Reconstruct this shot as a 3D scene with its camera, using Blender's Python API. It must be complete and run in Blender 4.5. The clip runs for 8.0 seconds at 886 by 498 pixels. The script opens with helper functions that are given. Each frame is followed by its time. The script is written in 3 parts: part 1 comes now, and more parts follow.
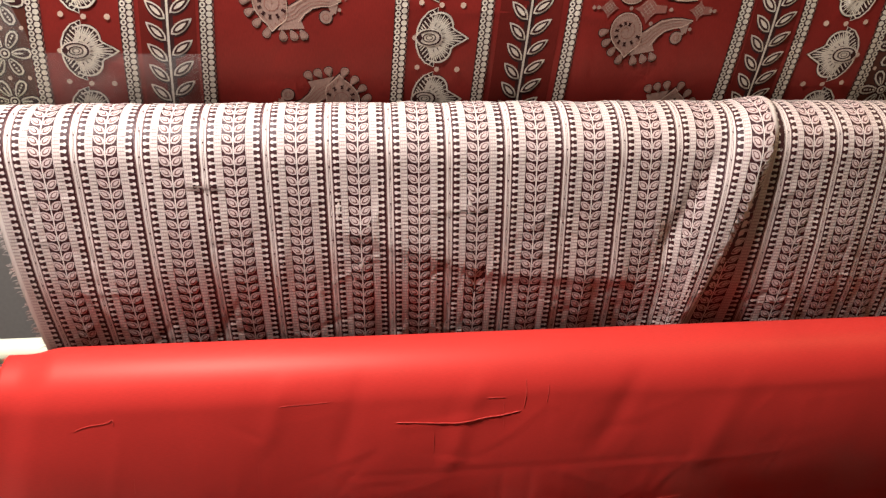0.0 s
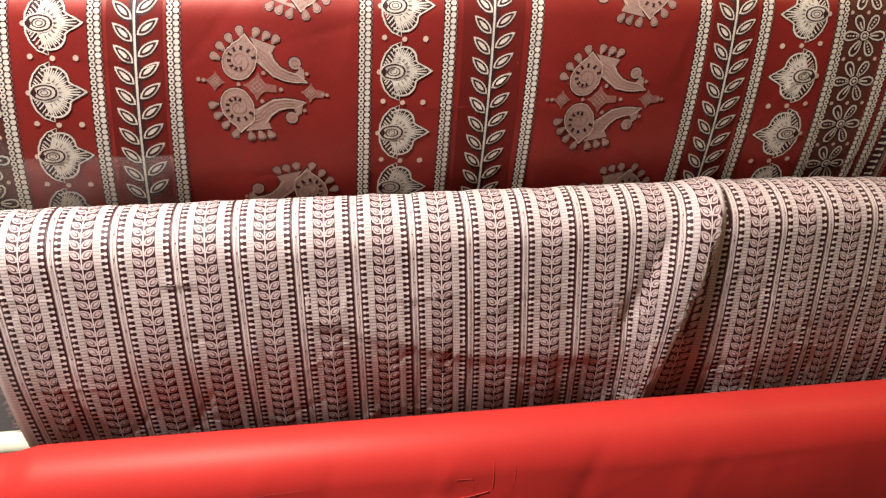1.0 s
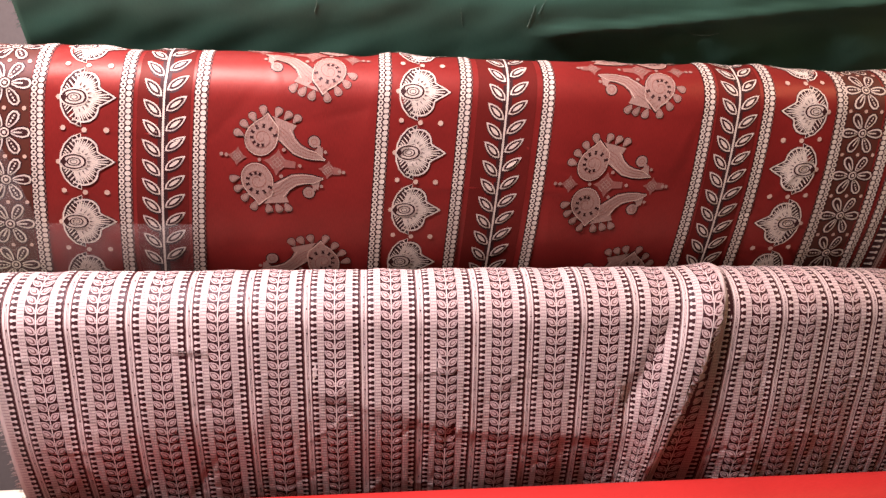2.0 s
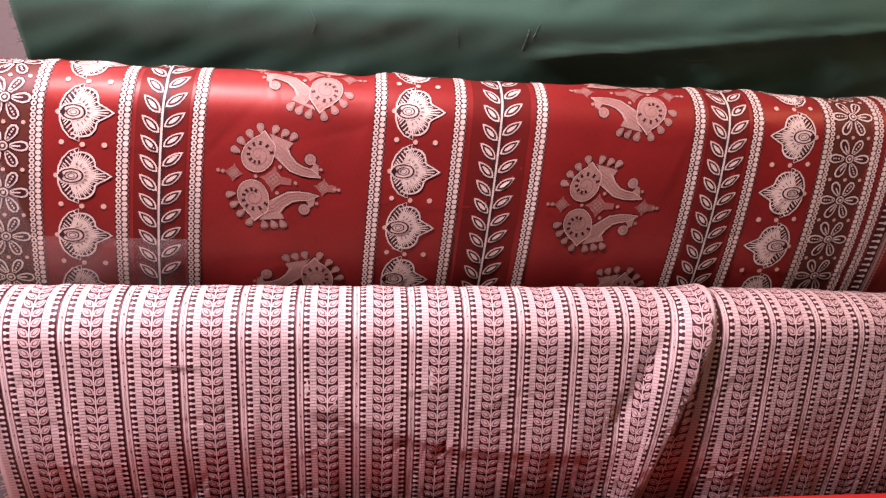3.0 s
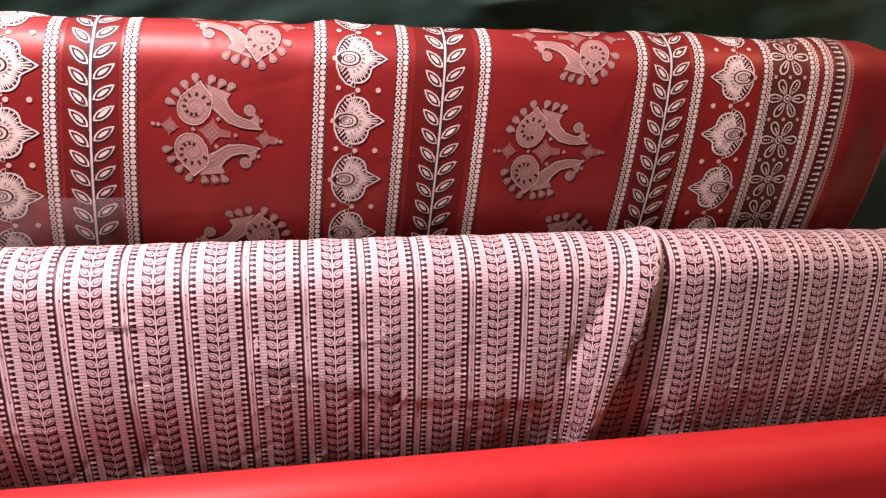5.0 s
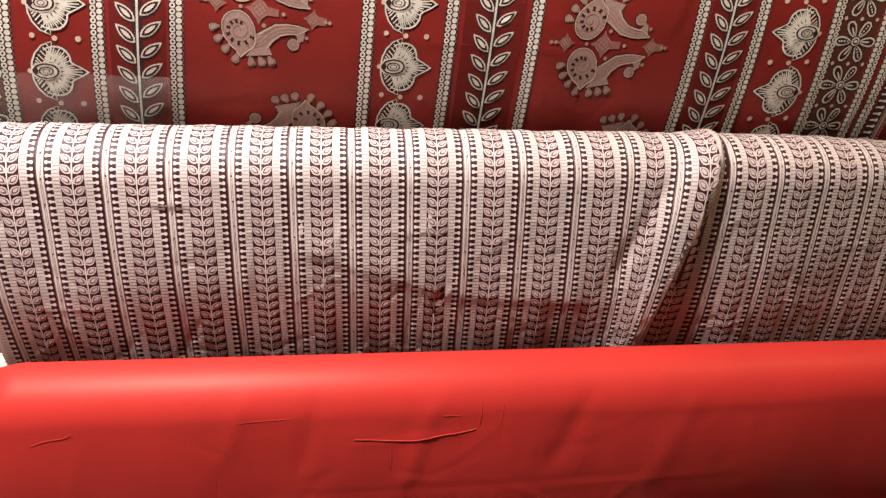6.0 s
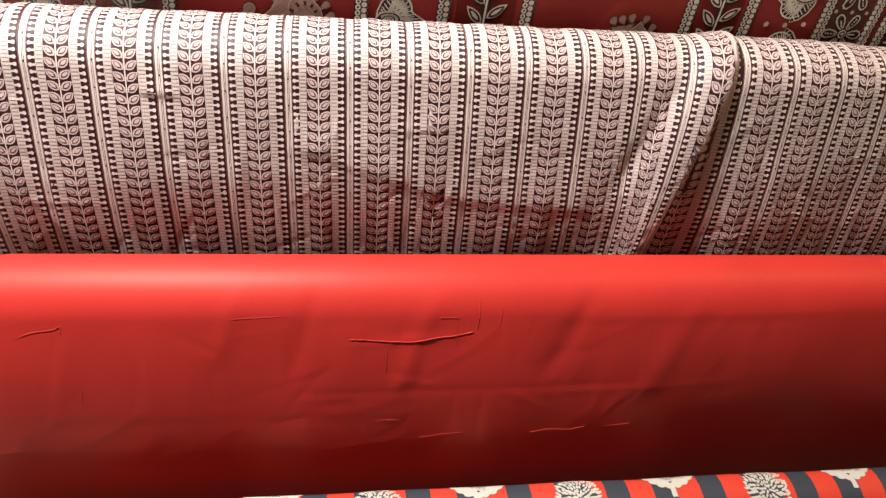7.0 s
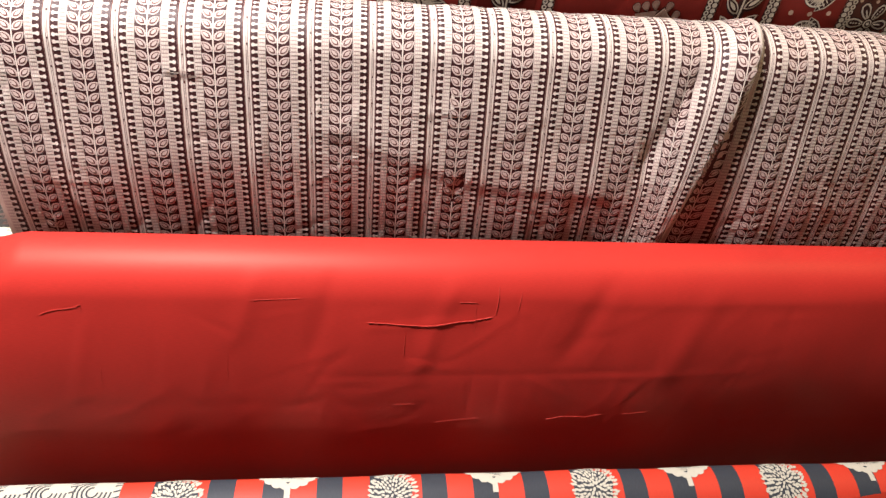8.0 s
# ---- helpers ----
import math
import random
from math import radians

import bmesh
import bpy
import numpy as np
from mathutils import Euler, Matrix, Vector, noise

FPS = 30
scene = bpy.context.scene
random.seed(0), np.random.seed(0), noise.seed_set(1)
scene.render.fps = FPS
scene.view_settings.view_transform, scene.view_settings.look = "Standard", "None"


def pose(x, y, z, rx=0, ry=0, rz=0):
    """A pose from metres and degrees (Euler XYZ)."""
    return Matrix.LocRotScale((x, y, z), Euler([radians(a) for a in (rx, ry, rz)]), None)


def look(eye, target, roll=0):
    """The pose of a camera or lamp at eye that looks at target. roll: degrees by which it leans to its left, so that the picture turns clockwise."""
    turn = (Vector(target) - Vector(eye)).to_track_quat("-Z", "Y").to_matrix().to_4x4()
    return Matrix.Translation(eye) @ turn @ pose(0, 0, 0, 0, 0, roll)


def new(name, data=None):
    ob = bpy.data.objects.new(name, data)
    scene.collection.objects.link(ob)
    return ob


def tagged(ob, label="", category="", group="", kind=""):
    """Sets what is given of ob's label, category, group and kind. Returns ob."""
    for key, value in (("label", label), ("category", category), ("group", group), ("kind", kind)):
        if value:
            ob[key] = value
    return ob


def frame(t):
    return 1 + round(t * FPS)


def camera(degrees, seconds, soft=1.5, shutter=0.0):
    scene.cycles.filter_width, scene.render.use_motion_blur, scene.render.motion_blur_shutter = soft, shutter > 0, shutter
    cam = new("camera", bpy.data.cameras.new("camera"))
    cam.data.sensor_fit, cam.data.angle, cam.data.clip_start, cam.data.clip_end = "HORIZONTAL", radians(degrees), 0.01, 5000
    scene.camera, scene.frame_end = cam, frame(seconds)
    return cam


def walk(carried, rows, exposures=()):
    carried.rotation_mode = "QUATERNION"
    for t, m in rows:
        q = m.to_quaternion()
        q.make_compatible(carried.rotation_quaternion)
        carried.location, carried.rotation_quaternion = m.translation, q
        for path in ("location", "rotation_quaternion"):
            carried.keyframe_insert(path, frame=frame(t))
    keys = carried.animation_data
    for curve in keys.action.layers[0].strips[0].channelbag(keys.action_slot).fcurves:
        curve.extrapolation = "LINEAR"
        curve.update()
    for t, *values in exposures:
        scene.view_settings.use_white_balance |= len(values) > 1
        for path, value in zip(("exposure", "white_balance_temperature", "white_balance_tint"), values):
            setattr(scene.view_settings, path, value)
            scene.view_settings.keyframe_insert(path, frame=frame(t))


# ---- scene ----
cam = camera(64.0, 8.0, 1.4)
PATH = [
    (0, (0.301, -0.66, 1.171), (0.484, 1.213, 0.495), 0.2),
    (0.5, (0.319, -0.664, 1.211), (0.503, 1.188, 0.478), -0.9),
    (1, (0.327, -0.672, 1.234), (0.537, 1.226, 0.638), -1.3),
    (1.5, (0.322, -0.678, 1.251), (0.532, 1.248, 0.756), -0.0),
    (3, (0.322, -0.691, 1.262), (0.542, 1.257, 0.867), 1.6),
    (3.5, (0.35, -0.687, 1.263), (0.667, 1.246, 0.859), 1.6),
    (4, (0.372, -0.688, 1.266), (0.749, 1.238, 0.88), 0.7),
    (4.2, (0.376, -0.688, 1.262), (0.773, 1.233, 0.874), 0.8),
    (5.3, (0.32, -0.692, 1.215), (0.615, 1.221, 0.71), 0.4),
    (5.5, (0.32, -0.687, 1.201), (0.584, 1.221, 0.664), 0.8),
    (6, (0.314, -0.683, 1.174), (0.568, 1.206, 0.569), 1.7),
    (6.5, (0.319, -0.677, 1.144), (0.599, 1.178, 0.449), 2.6),
    (7, (0.314, -0.679, 1.122), (0.575, 1.16, 0.382), 3.0),
    (7.5, (0.308, -0.678, 1.115), (0.566, 1.155, 0.357), 3.5),
    (8, (0.301, -0.679, 1.112), (0.546, 1.156, 0.355), 3.7),
]
EXPOSURES = [(0.0, -0.05, 6500, 15), (0.5, -0.05, 6500, 15), (1.0, -0.1, 6500, 16), (1.5, -0.2, 6600, 18), (1.7, -0.15, 6700, 28), (2.8, -0.18, 7000, 66), (4.2, -0.12, 7000, 70), (5.3, -0.10, 6900, 54), (5.5, -0.07, 6850, 36), (6.0, 0.0, 6500, 15), (6.5, 0.05, 6500, 13), (8.0, 0.15, 6500, 13)]
walk(cam, [(t, look(eye, target, roll)) for t, eye, target, roll in PATH], EXPOSURES)

# ---- light ----
world = bpy.data.worlds.new("world")
scene.world = world
world.use_nodes = True
world.node_tree.nodes["Background"].inputs["Color"].default_value = (0.9, 0.93, 1.0, 1)
world.node_tree.nodes["Background"].inputs["Strength"].default_value = 0.02


def lamp(name, eye, target, watts, size, colour):
    data = bpy.data.lights.new(name, "AREA")
    data.shape, data.size, data.energy, data.color = "DISK", size, watts, colour
    ob = new(name, data)
    ob.matrix_world = look(eye, target)
    return ob


lamp("ceiling_spot_light", (-0.12, -0.40, 2.12), (-0.02, -0.04, 0.9), 44.0, 0.09, (1.0, 0.96, 0.94))
# added fill with no known source: warms and brightens the right ends
lamp("warm_fill_right", (1.48, -0.38, 2.02), (1.12, 0.10, 1.28), 5.0, 0.2, (1.0, 0.76, 0.38))
# invented lamp, stands in for the lens's yellowish colour shading at the left
lamp("warm_fill_left", (-1.05, -0.55, 2.30), (-0.10, 0.0, 0.95), 5.5, 0.2, (1.0, 0.70, 0.32))


# ---- materials ----
def material(name, colour, rough=0.7, vary=0.12, fine=900.0, stretch=(1, 1, 1), bump=0.15, sheen=0.0, spec=0.35, metal=0.0, coarse=7.0, coords="UV", glint=(1, 1, 1)):
    mat = bpy.data.materials.new(name)
    mat.use_nodes = True
    nt = mat.node_tree
    nodes, links = nt.nodes, nt.links
    bsdf = nodes["Principled BSDF"]
    tex = nodes.new("ShaderNodeTexCoord")
    mapping = nodes.new("ShaderNodeMapping")
    mapping.inputs["Scale"].default_value = stretch
    links.new(tex.outputs[coords], mapping.inputs["Vector"])
    n1 = nodes.new("ShaderNodeTexNoise")
    n1.inputs["Scale"].default_value, n1.inputs["Detail"].default_value = fine, 3.0
    links.new(mapping.outputs["Vector"], n1.inputs["Vector"])
    n2 = nodes.new("ShaderNodeTexNoise")
    n2.inputs["Scale"].default_value, n2.inputs["Detail"].default_value = coarse, 4.0
    links.new(tex.outputs[coords], n2.inputs["Vector"])
    add = nodes.new("ShaderNodeMath")
    add.operation = "ADD"
    links.new(n1.outputs["Fac"], add.inputs[0])
    links.new(n2.outputs["Fac"], add.inputs[1])
    ramp = nodes.new("ShaderNodeMapRange")
    ramp.inputs["From Min"].default_value, ramp.inputs["From Max"].default_value = 0.6, 1.4
    ramp.inputs["To Min"].default_value, ramp.inputs["To Max"].default_value = 1.0 - vary, 1.0 + vary
    links.new(add.outputs[0], ramp.inputs["Value"])
    mix = nodes.new("ShaderNodeVectorMath")
    mix.operation = "SCALE"
    mix.inputs[0].default_value = colour
    links.new(ramp.outputs["Result"], mix.inputs["Scale"])
    links.new(mix.outputs["Vector"], bsdf.inputs["Base Color"])
    bsdf.inputs["Roughness"].default_value = rough
    bsdf.inputs["Metallic"].default_value = metal
    bsdf.inputs["Specular IOR Level"].default_value = spec
    bsdf.inputs["Specular Tint"].default_value = (*glint, 1)
    bsdf.inputs["Sheen Weight"].default_value = sheen
    bsdf.inputs["Sheen Roughness"].default_value = 0.4
    bsdf.inputs["Sheen Tint"].default_value = (*[min(1.0, c * 2.6 + 0.06) for c in colour], 1)
    if bump:
        b = nodes.new("ShaderNodeBump")
        b.inputs["Strength"].default_value, b.inputs["Distance"].default_value = bump, 0.0006
        links.new(n1.outputs["Fac"], b.inputs["Height"])
        links.new(b.outputs["Normal"], bsdf.inputs["Normal"])
    return mat


WEAVE = (1.0, 0.12, 1.0)
MAT = {
    "maroon": material("maroon_silk", (0.208, 0.0155, 0.0118), 0.47, 0.28, 1500, WEAVE, 0.18, 0.4, 0.95, 0.0, 16.0, "UV", (1.0, 0.42, 0.33)),
    "maroon_dark": material("dark_maroon_ground", (0.138, 0.0140, 0.0105), 0.55, 0.2, 1500, WEAVE, 0.12, 0.0, 0.3, 0.0, 7.0, "UV", (1.0, 0.55, 0.42)),
    "maroon_ink": material("black_maroon_outline", (0.042, 0.010, 0.009), 0.6, 0.2, 1500, WEAVE, 0.1),
    "brown_band": material("brown_band_ground", (0.10, 0.026, 0.014), 0.55, 0.2, 1500, WEAVE, 0.12),
    "thread_peach": material("peach_embroidery_thread", (0.62, 0.45, 0.34), 0.6, 0.2, 1400, (0.3, 1, 1), 0.3),
    "thread_white": material("white_embroidery_thread", (0.68, 0.61, 0.50), 0.6, 0.34, 1100, (0.35, 1, 1), 0.5, 0.1),
    "thread_beige": material("beige_embroidery_thread", (0.36, 0.225, 0.175), 0.65, 0.36, 1000, (1, 0.35, 1), 0.4, 0.1),
    "thread_rust": material("rust_embroidery_thread", (0.30, 0.115, 0.088), 0.6, 0.36, 1400, WEAVE, 0.4, 0.1),
    "cream": material("cream_cotton", (0.72, 0.625, 0.56), 0.75, 0.08, 1600, WEAVE, 0.15, 0.1),
    "pinkish": material("pale_pink_print", (0.49, 0.36, 0.335), 0.75, 0.12, 1600, WEAVE, 0.15),
    "print_dark": material("dark_maroon_print", (0.046, 0.010, 0.011), 0.55, 0.25, 1500, WEAVE, 0.2, 0.1, 0.4),
    "leaf_pale": material("pale_leaf_print", (0.62, 0.49, 0.45), 0.75, 0.14, 1600, WEAVE, 0.15),
    "print_mid": material("maroon_print_line", (0.14, 0.052, 0.048), 0.75, 0.2, 1500, WEAVE, 0.12),
    "red": material("orange_red_satin", (0.53, 0.031, 0.0240), 0.50, 0.14, 1800, (0.1, 1, 1), 0.10, 0.22, 0.42, 0.0, 9.0, "UV", (1.0, 0.62, 0.50)),
    "red_thread": material("pulled_red_thread", (0.62, 0.062, 0.045), 0.55, 0.2, 900, WEAVE, 0.2),
    "navy": material("dark_slate_stripe", (0.035, 0.042, 0.055), 0.6, 0.25, 1500, WEAVE, 0.12),
    "orange_red": material("orange_red_stripe", (0.60, 0.047, 0.024), 0.55, 0.1, 1500, WEAVE, 0.12),
    "ivory": material("ivory_print", (0.54, 0.52, 0.44), 0.7, 0.15, 1500, WEAVE, 0.15),
    "green": material("bottle_green_satin", (0.044, 0.152, 0.104), 0.45, 0.16, 1500, (1, 0.1, 1), 0.12, 0.15, 0.45),
    "green_lint": material("pale_green_lint", (0.20, 0.32, 0.26), 0.7, 0.1, 900, WEAVE, 0.1),
    "pvc": material("cream_pvc_pipe", (0.86, 0.88, 0.68), 0.35, 0.08, 30, (1, 1, 1), 0.03, 0, 0.5, 0, 5, "Object"),
    "wall": material("grey_wall_paint", (0.18, 0.17, 0.155), 0.85, 0.1, 120, (1, 1, 1), 0.3, 0, 0.3, 0, 1.5, "Object"),
    "ceiling": material("white_ceiling_paint", (0.7, 0.69, 0.66), 0.9, 0.05, 120, (1, 1, 1), 0.2, 0, 0.3, 0, 1.5, "Object"),
    "floor": material("grey_floor_tile", (0.17, 0.155, 0.145), 0.4, 0.15, 60, (1, 1, 1), 0.1, 0, 0.4, 0, 2, "Object"),
}


def film_material():
    mat = bpy.data.materials.new("milky_plastic_film")
    mat.use_nodes = True
    nodes, links = mat.node_tree.nodes, mat.node_tree.links
    bsdf = nodes["Principled BSDF"]
    bsdf.inputs["Base Color"].default_value = (0.80, 0.78, 0.72, 1)
    bsdf.inputs["Roughness"].default_value = 0.35
    noise_tex = nodes.new("ShaderNodeTexNoise")
    noise_tex.inputs["Scale"].default_value = 22.0
    coords = nodes.new("ShaderNodeTexCoord")
    links.new(coords.outputs["UV"], noise_tex.inputs["Vector"])
    rng = nodes.new("ShaderNodeMapRange")
    rng.inputs["From Min"].default_value, rng.inputs["From Max"].default_value = 0.3, 0.7
    rng.inputs["To Min"].default_value, rng.inputs["To Max"].default_value = 0.025, 0.08
    links.new(noise_tex.outputs["Fac"], rng.inputs["Value"])
    links.new(rng.outputs["Result"], bsdf.inputs["Alpha"])
    return mat


MAT["film"] = film_material()


# ---- helpers for meshes ----
def mesh_object(name, verts, faces, mat, parent=None, label="", uv=None, smooth=True):
    me = bpy.data.meshes.new(name)
    me.from_pydata([tuple(v) for v in verts], [], [tuple(f) for f in faces])
    me.materials.append(MAT[mat])
    if smooth:
        me.polygons.foreach_set("use_smooth", [True] * len(me.polygons))
    if uv is not None:
        layer = me.uv_layers.new(name="UVMap")
        idx = np.empty(len(me.loops), dtype=np.int32)
        me.loops.foreach_get("vertex_index", idx)
        layer.data.foreach_set("uv", np.asarray(uv, dtype=np.float32)[idx].ravel())
    me.update()
    ob = new(name, me)
    if parent is not None:
        ob.parent = parent
    if label:
        tagged(ob, label)
    return ob


def part(name, bm, mat, parent=None, label=""):
    me = bpy.data.meshes.new(name)
    bm.to_mesh(me)
    bm.free()
    me.materials.append(MAT[mat])
    ob = new(name, me)
    if parent is not None:
        ob.parent = parent
    if label:
        tagged(ob, label)
    return ob


def sstep(a, b, x):
    t = np.clip((x - a) / (b - a), 0, 1)
    return t * t * (3 - 2 * t)


class Cloth:
    """A length of cloth over a horizontal pipe: x across, v down the front from the crest, in metres."""

    def __init__(self, x0, x1, yc, zc, r, front, back, warp=None, swell=None, crest=None, slope=(0.0, 0.0)):
        self.slope = slope
        self.x0, self.x1, self.yc, self.zc, self.r, self.front, self.back = x0, x1, yc, zc, r, front, back
        self.warp, self.swell, self.crest = warp, swell, crest

    def at(self, u, v, off=0.0):
        u, v = np.asarray(u, float), np.asarray(v, float)
        r = self.r - (self.crest(u) if self.crest else 0.0)
        quarter = math.pi * self.r / 2
        th = np.clip(v / self.r, -math.pi / 2, math.pi / 2)
        h = np.maximum(v - quarter, 0) + np.maximum(-v - quarter, 0)
        ny, nz = -np.sin(th), np.cos(th)
        d = off + (self.swell(u, v) if self.swell else 0.0)
        x = self.warp(u, v) if self.warp else u
        return np.stack([x + 0 * v, self.yc + ny * np.where(th < 0, 0.5, 1.0) * (r + d), self.zc + nz * (r + d) - h + self.slope[0] + self.slope[1] * u], -1)

    def sheet(self, name, mat, step=0.004, thick=0.0012):
        nu, nv = int((self.x1 - self.x0) / step) + 1, int((self.front + self.back) / step) + 1
        us, vs = np.linspace(self.x0, self.x1, nu), np.linspace(-self.back, self.front, nv)
        uu, vv = np.meshgrid(us, vs)
        verts = np.concatenate([self.at(uu, vv).reshape(-1, 3), self.at(uu, vv, -thick).reshape(-1, 3)])
        i = np.arange(nv - 1)[:, None] * nu + np.arange(nu - 1)[None, :]
        i = i.ravel()
        top = np.stack([i, i + nu, i + nu + 1, i + 1], -1)
        n = nu * nv
        low = top[:, ::-1] + n
        rim = np.concatenate([np.arange(nu), np.arange(1, nv) * nu + nu - 1, (nv - 1) * nu + np.arange(nu - 2, -1, -1), np.arange(nv - 2, -1, -1) * nu])
        edge = np.stack([rim[:-1], rim[1:], rim[1:] + n, rim[:-1] + n], -1)
        uv = np.tile(np.stack([uu.ravel(), vv.ravel()], -1), (2, 1))
        return mesh_object(name, verts, np.concatenate([top, low, edge]).tolist(), mat, None, "", uv)


class Print:
    """Collects flat shapes in cloth coordinates (u across, w down) and lays them on a cloth."""

    def __init__(self):
        self.points, self.faces = [], []

    def grid(self, pts, rows, cols, wrap=False):
        base = len(self.points)
        self.points.extend(pts)
        for a in range(rows - 1):
            for b in range(cols if wrap else cols - 1):
                c = (b + 1) % cols
                self.faces.append((base + a * cols + b, base + (a + 1) * cols + b, base + (a + 1) * cols + c, base + a * cols + c))
        return self

    def poly(self, pts):
        base = len(self.points)
        self.points.extend(pts)
        self.faces.append(tuple(range(base, base + len(pts))))
        return self

    def disc(self, u, w, a, b=None, n=8):
        b = a if b is None else b
        return self.poly([(u + a * math.cos(-2 * math.pi * k / n), w + b * math.sin(-2 * math.pi * k / n)) for k in range(n)])

    def box(self, u0, u1, w0, w1):
        return self.poly([(u0, w0), (u0, w1), (u1, w1), (u1, w0)])

    def strip(self, u0, u1, w0, w1, step=0.005):
        n = max(2, int((w1 - w0) / step) + 1)
        m = max(2, int((u1 - u0) / 0.008) + 2)
        pts = [(u0 + (u1 - u0) * b / (m - 1), w0 + (w1 - w0) * a / (n - 1)) for a in range(n) for b in range(m)]
        return self.grid(pts, n, m)

    def ribbon(self, path, widths, closed=False):
        p = np.asarray(path, float)
        q = np.roll(p, -1, 0) - np.roll(p, 1, 0)
        if not closed:
            q[0], q[-1] = p[1] - p[0], p[-1] - p[-2]
        q /= np.linalg.norm(q, axis=1)[:, None] + 1e-9
        side = np.stack([-q[:, 1], q[:, 0]], -1) * (np.asarray(widths, float) * np.ones(len(p)))[:, None] / 2
        rows = [(tuple(a + s), tuple(a), tuple(a - s)) for a, s in zip(p, side)]
        if closed:
            rows.append(rows[0])
        return self.grid([x for r in rows for x in r], len(rows), 3)

    def ring(self, u, w, radius, f0, f1, n=28, rings=4):
        pts = []
        for a in range(rings):
            f = f0 + (f1 - f0) * a / (rings - 1)
            for k in range(n):
                t = 2 * math.pi * k / n
                pts.append((u + f * radius(t) * math.cos(t), w - f * radius(t) * math.sin(t)))
        return self.grid(pts, rings, n, True)

    def leaf(self, u, w, length, width, angle, n=5):
        """A pointed leaf from its foot (u, w), length long, turned by angle (counter-clockwise from the right)."""
        c, s = math.cos(angle), math.sin(angle)
        left, right = [], []
        for k in range(n + 1):
            t = k / n
            half = width / 2 * math.sin(math.pi * t ** 0.85) ** 0.8 if 0 < k < n else 0
            for lst, sg in ((left, 1), (right, -1)):
                lst.append((u + c * t * length - s * sg * half, w - (s * t * length + c * sg * half)))
        return self.poly(right[:-1] + [right[-1]] + left[-2:0:-1])

    def lay(self, name, cloth, mat, off, parent, label="", move=None, kind=""):
        p = np.asarray(self.points, float)
        if move is not None:
            p = move(p)
        ob = mesh_object(name, cloth.at(p[:, 0], p[:, 1], off), self.faces, mat, parent, label, p)
        if kind:
            tagged(ob, kind=kind)
        return ob


def stack(name, cloth, layers, parent, label="", move=None, kind=""):
    """One mesh of several printed layers: (Print, material, height above the cloth)."""
    verts, faces, slots, uvs, names = [], [], [], [], []
    for pr, mat, off in layers:
        if not pr.points:
            continue
        p = np.asarray(pr.points, float)
        if move is not None:
            p = move(p)
        base = sum(len(v) for v in verts)
        verts.append(cloth.at(p[:, 0], p[:, 1], off))
        uvs.append(p)
        if mat not in names:
            names.append(mat)
        faces += [tuple(i + base for i in f) for f in pr.faces]
        slots += [names.index(mat)] * len(pr.faces)
    ob = mesh_object(name, np.concatenate(verts), faces, names[0], parent, label, np.concatenate(uvs))
    for extra in names[1:]:
        ob.data.materials.append(MAT[extra])
    ob.data.polygons.foreach_set("material_index", slots)
    if kind:
        tagged(ob, kind=kind)
    return ob


# ---- room ----
def slab(name, x0, x1, y0, y1, z0, z1, mat, label):
    bm = bmesh.new()
    bmesh.ops.create_cube(bm, size=1.0)
    bmesh.ops.scale(bm, vec=(x1 - x0, y1 - y0, z1 - z0), verts=bm.verts)
    bmesh.ops.translate(bm, vec=((x0 + x1) / 2, (y0 + y1) / 2, (z0 + z1) / 2), verts=bm.verts)
    return tagged(part(name, bm, mat), label, kind="structure")


slab("floor", -1.9, 3.0, -2.7, 0.85, -0.1, 0.0, "floor", "plain grey shop floor")
slab("ceiling", -1.9, 3.0, -2.7, 0.85, 2.75, 2.85, "ceiling", "white painted shop ceiling")
slab("wall_north", -1.9, 3.0, 0.75, 0.85, 0.0, 2.75, "wall", "dull grey painted wall behind the fabric rack")
slab("wall_south", -1.9, 3.0, -2.7, -2.6, 0.0, 2.75, "wall", "dull grey painted shop wall")
slab("wall_west", -1.9, -1.8, -2.6, 0.75, 0.0, 2.75, "wall", "dull grey painted shop wall")
slab("wall_east", 2.9, 3.0, -2.6, 0.75, 0.0, 2.75, "wall", "dull grey painted shop wall")


# ---- rack of pipes ----
def tube(a, b, radius, n=32, bevel=0.003, inner=0.0):
    a, b = Vector(a), Vector(b)
    d = b - a
    bm = bmesh.new()
    bmesh.ops.create_cone(bm, cap_ends=True, segments=n, radius1=radius, radius2=radius, depth=d.length)
    rims = [e for e in bm.edges if len(e.link_faces) == 2 and any(len(f.verts) > 4 for f in e.link_faces)]
    bmesh.ops.bevel(bm, geom=rims, offset=bevel, segments=2, affect="EDGES")
    for f in bm.faces:
        f.smooth = len(f.verts) <= 4
    m = Matrix.Translation((a + b) / 2) @ d.to_track_quat("Z", "Y").to_matrix().to_4x4()
    bmesh.ops.transform(bm, matrix=m, verts=bm.verts)
    return bm


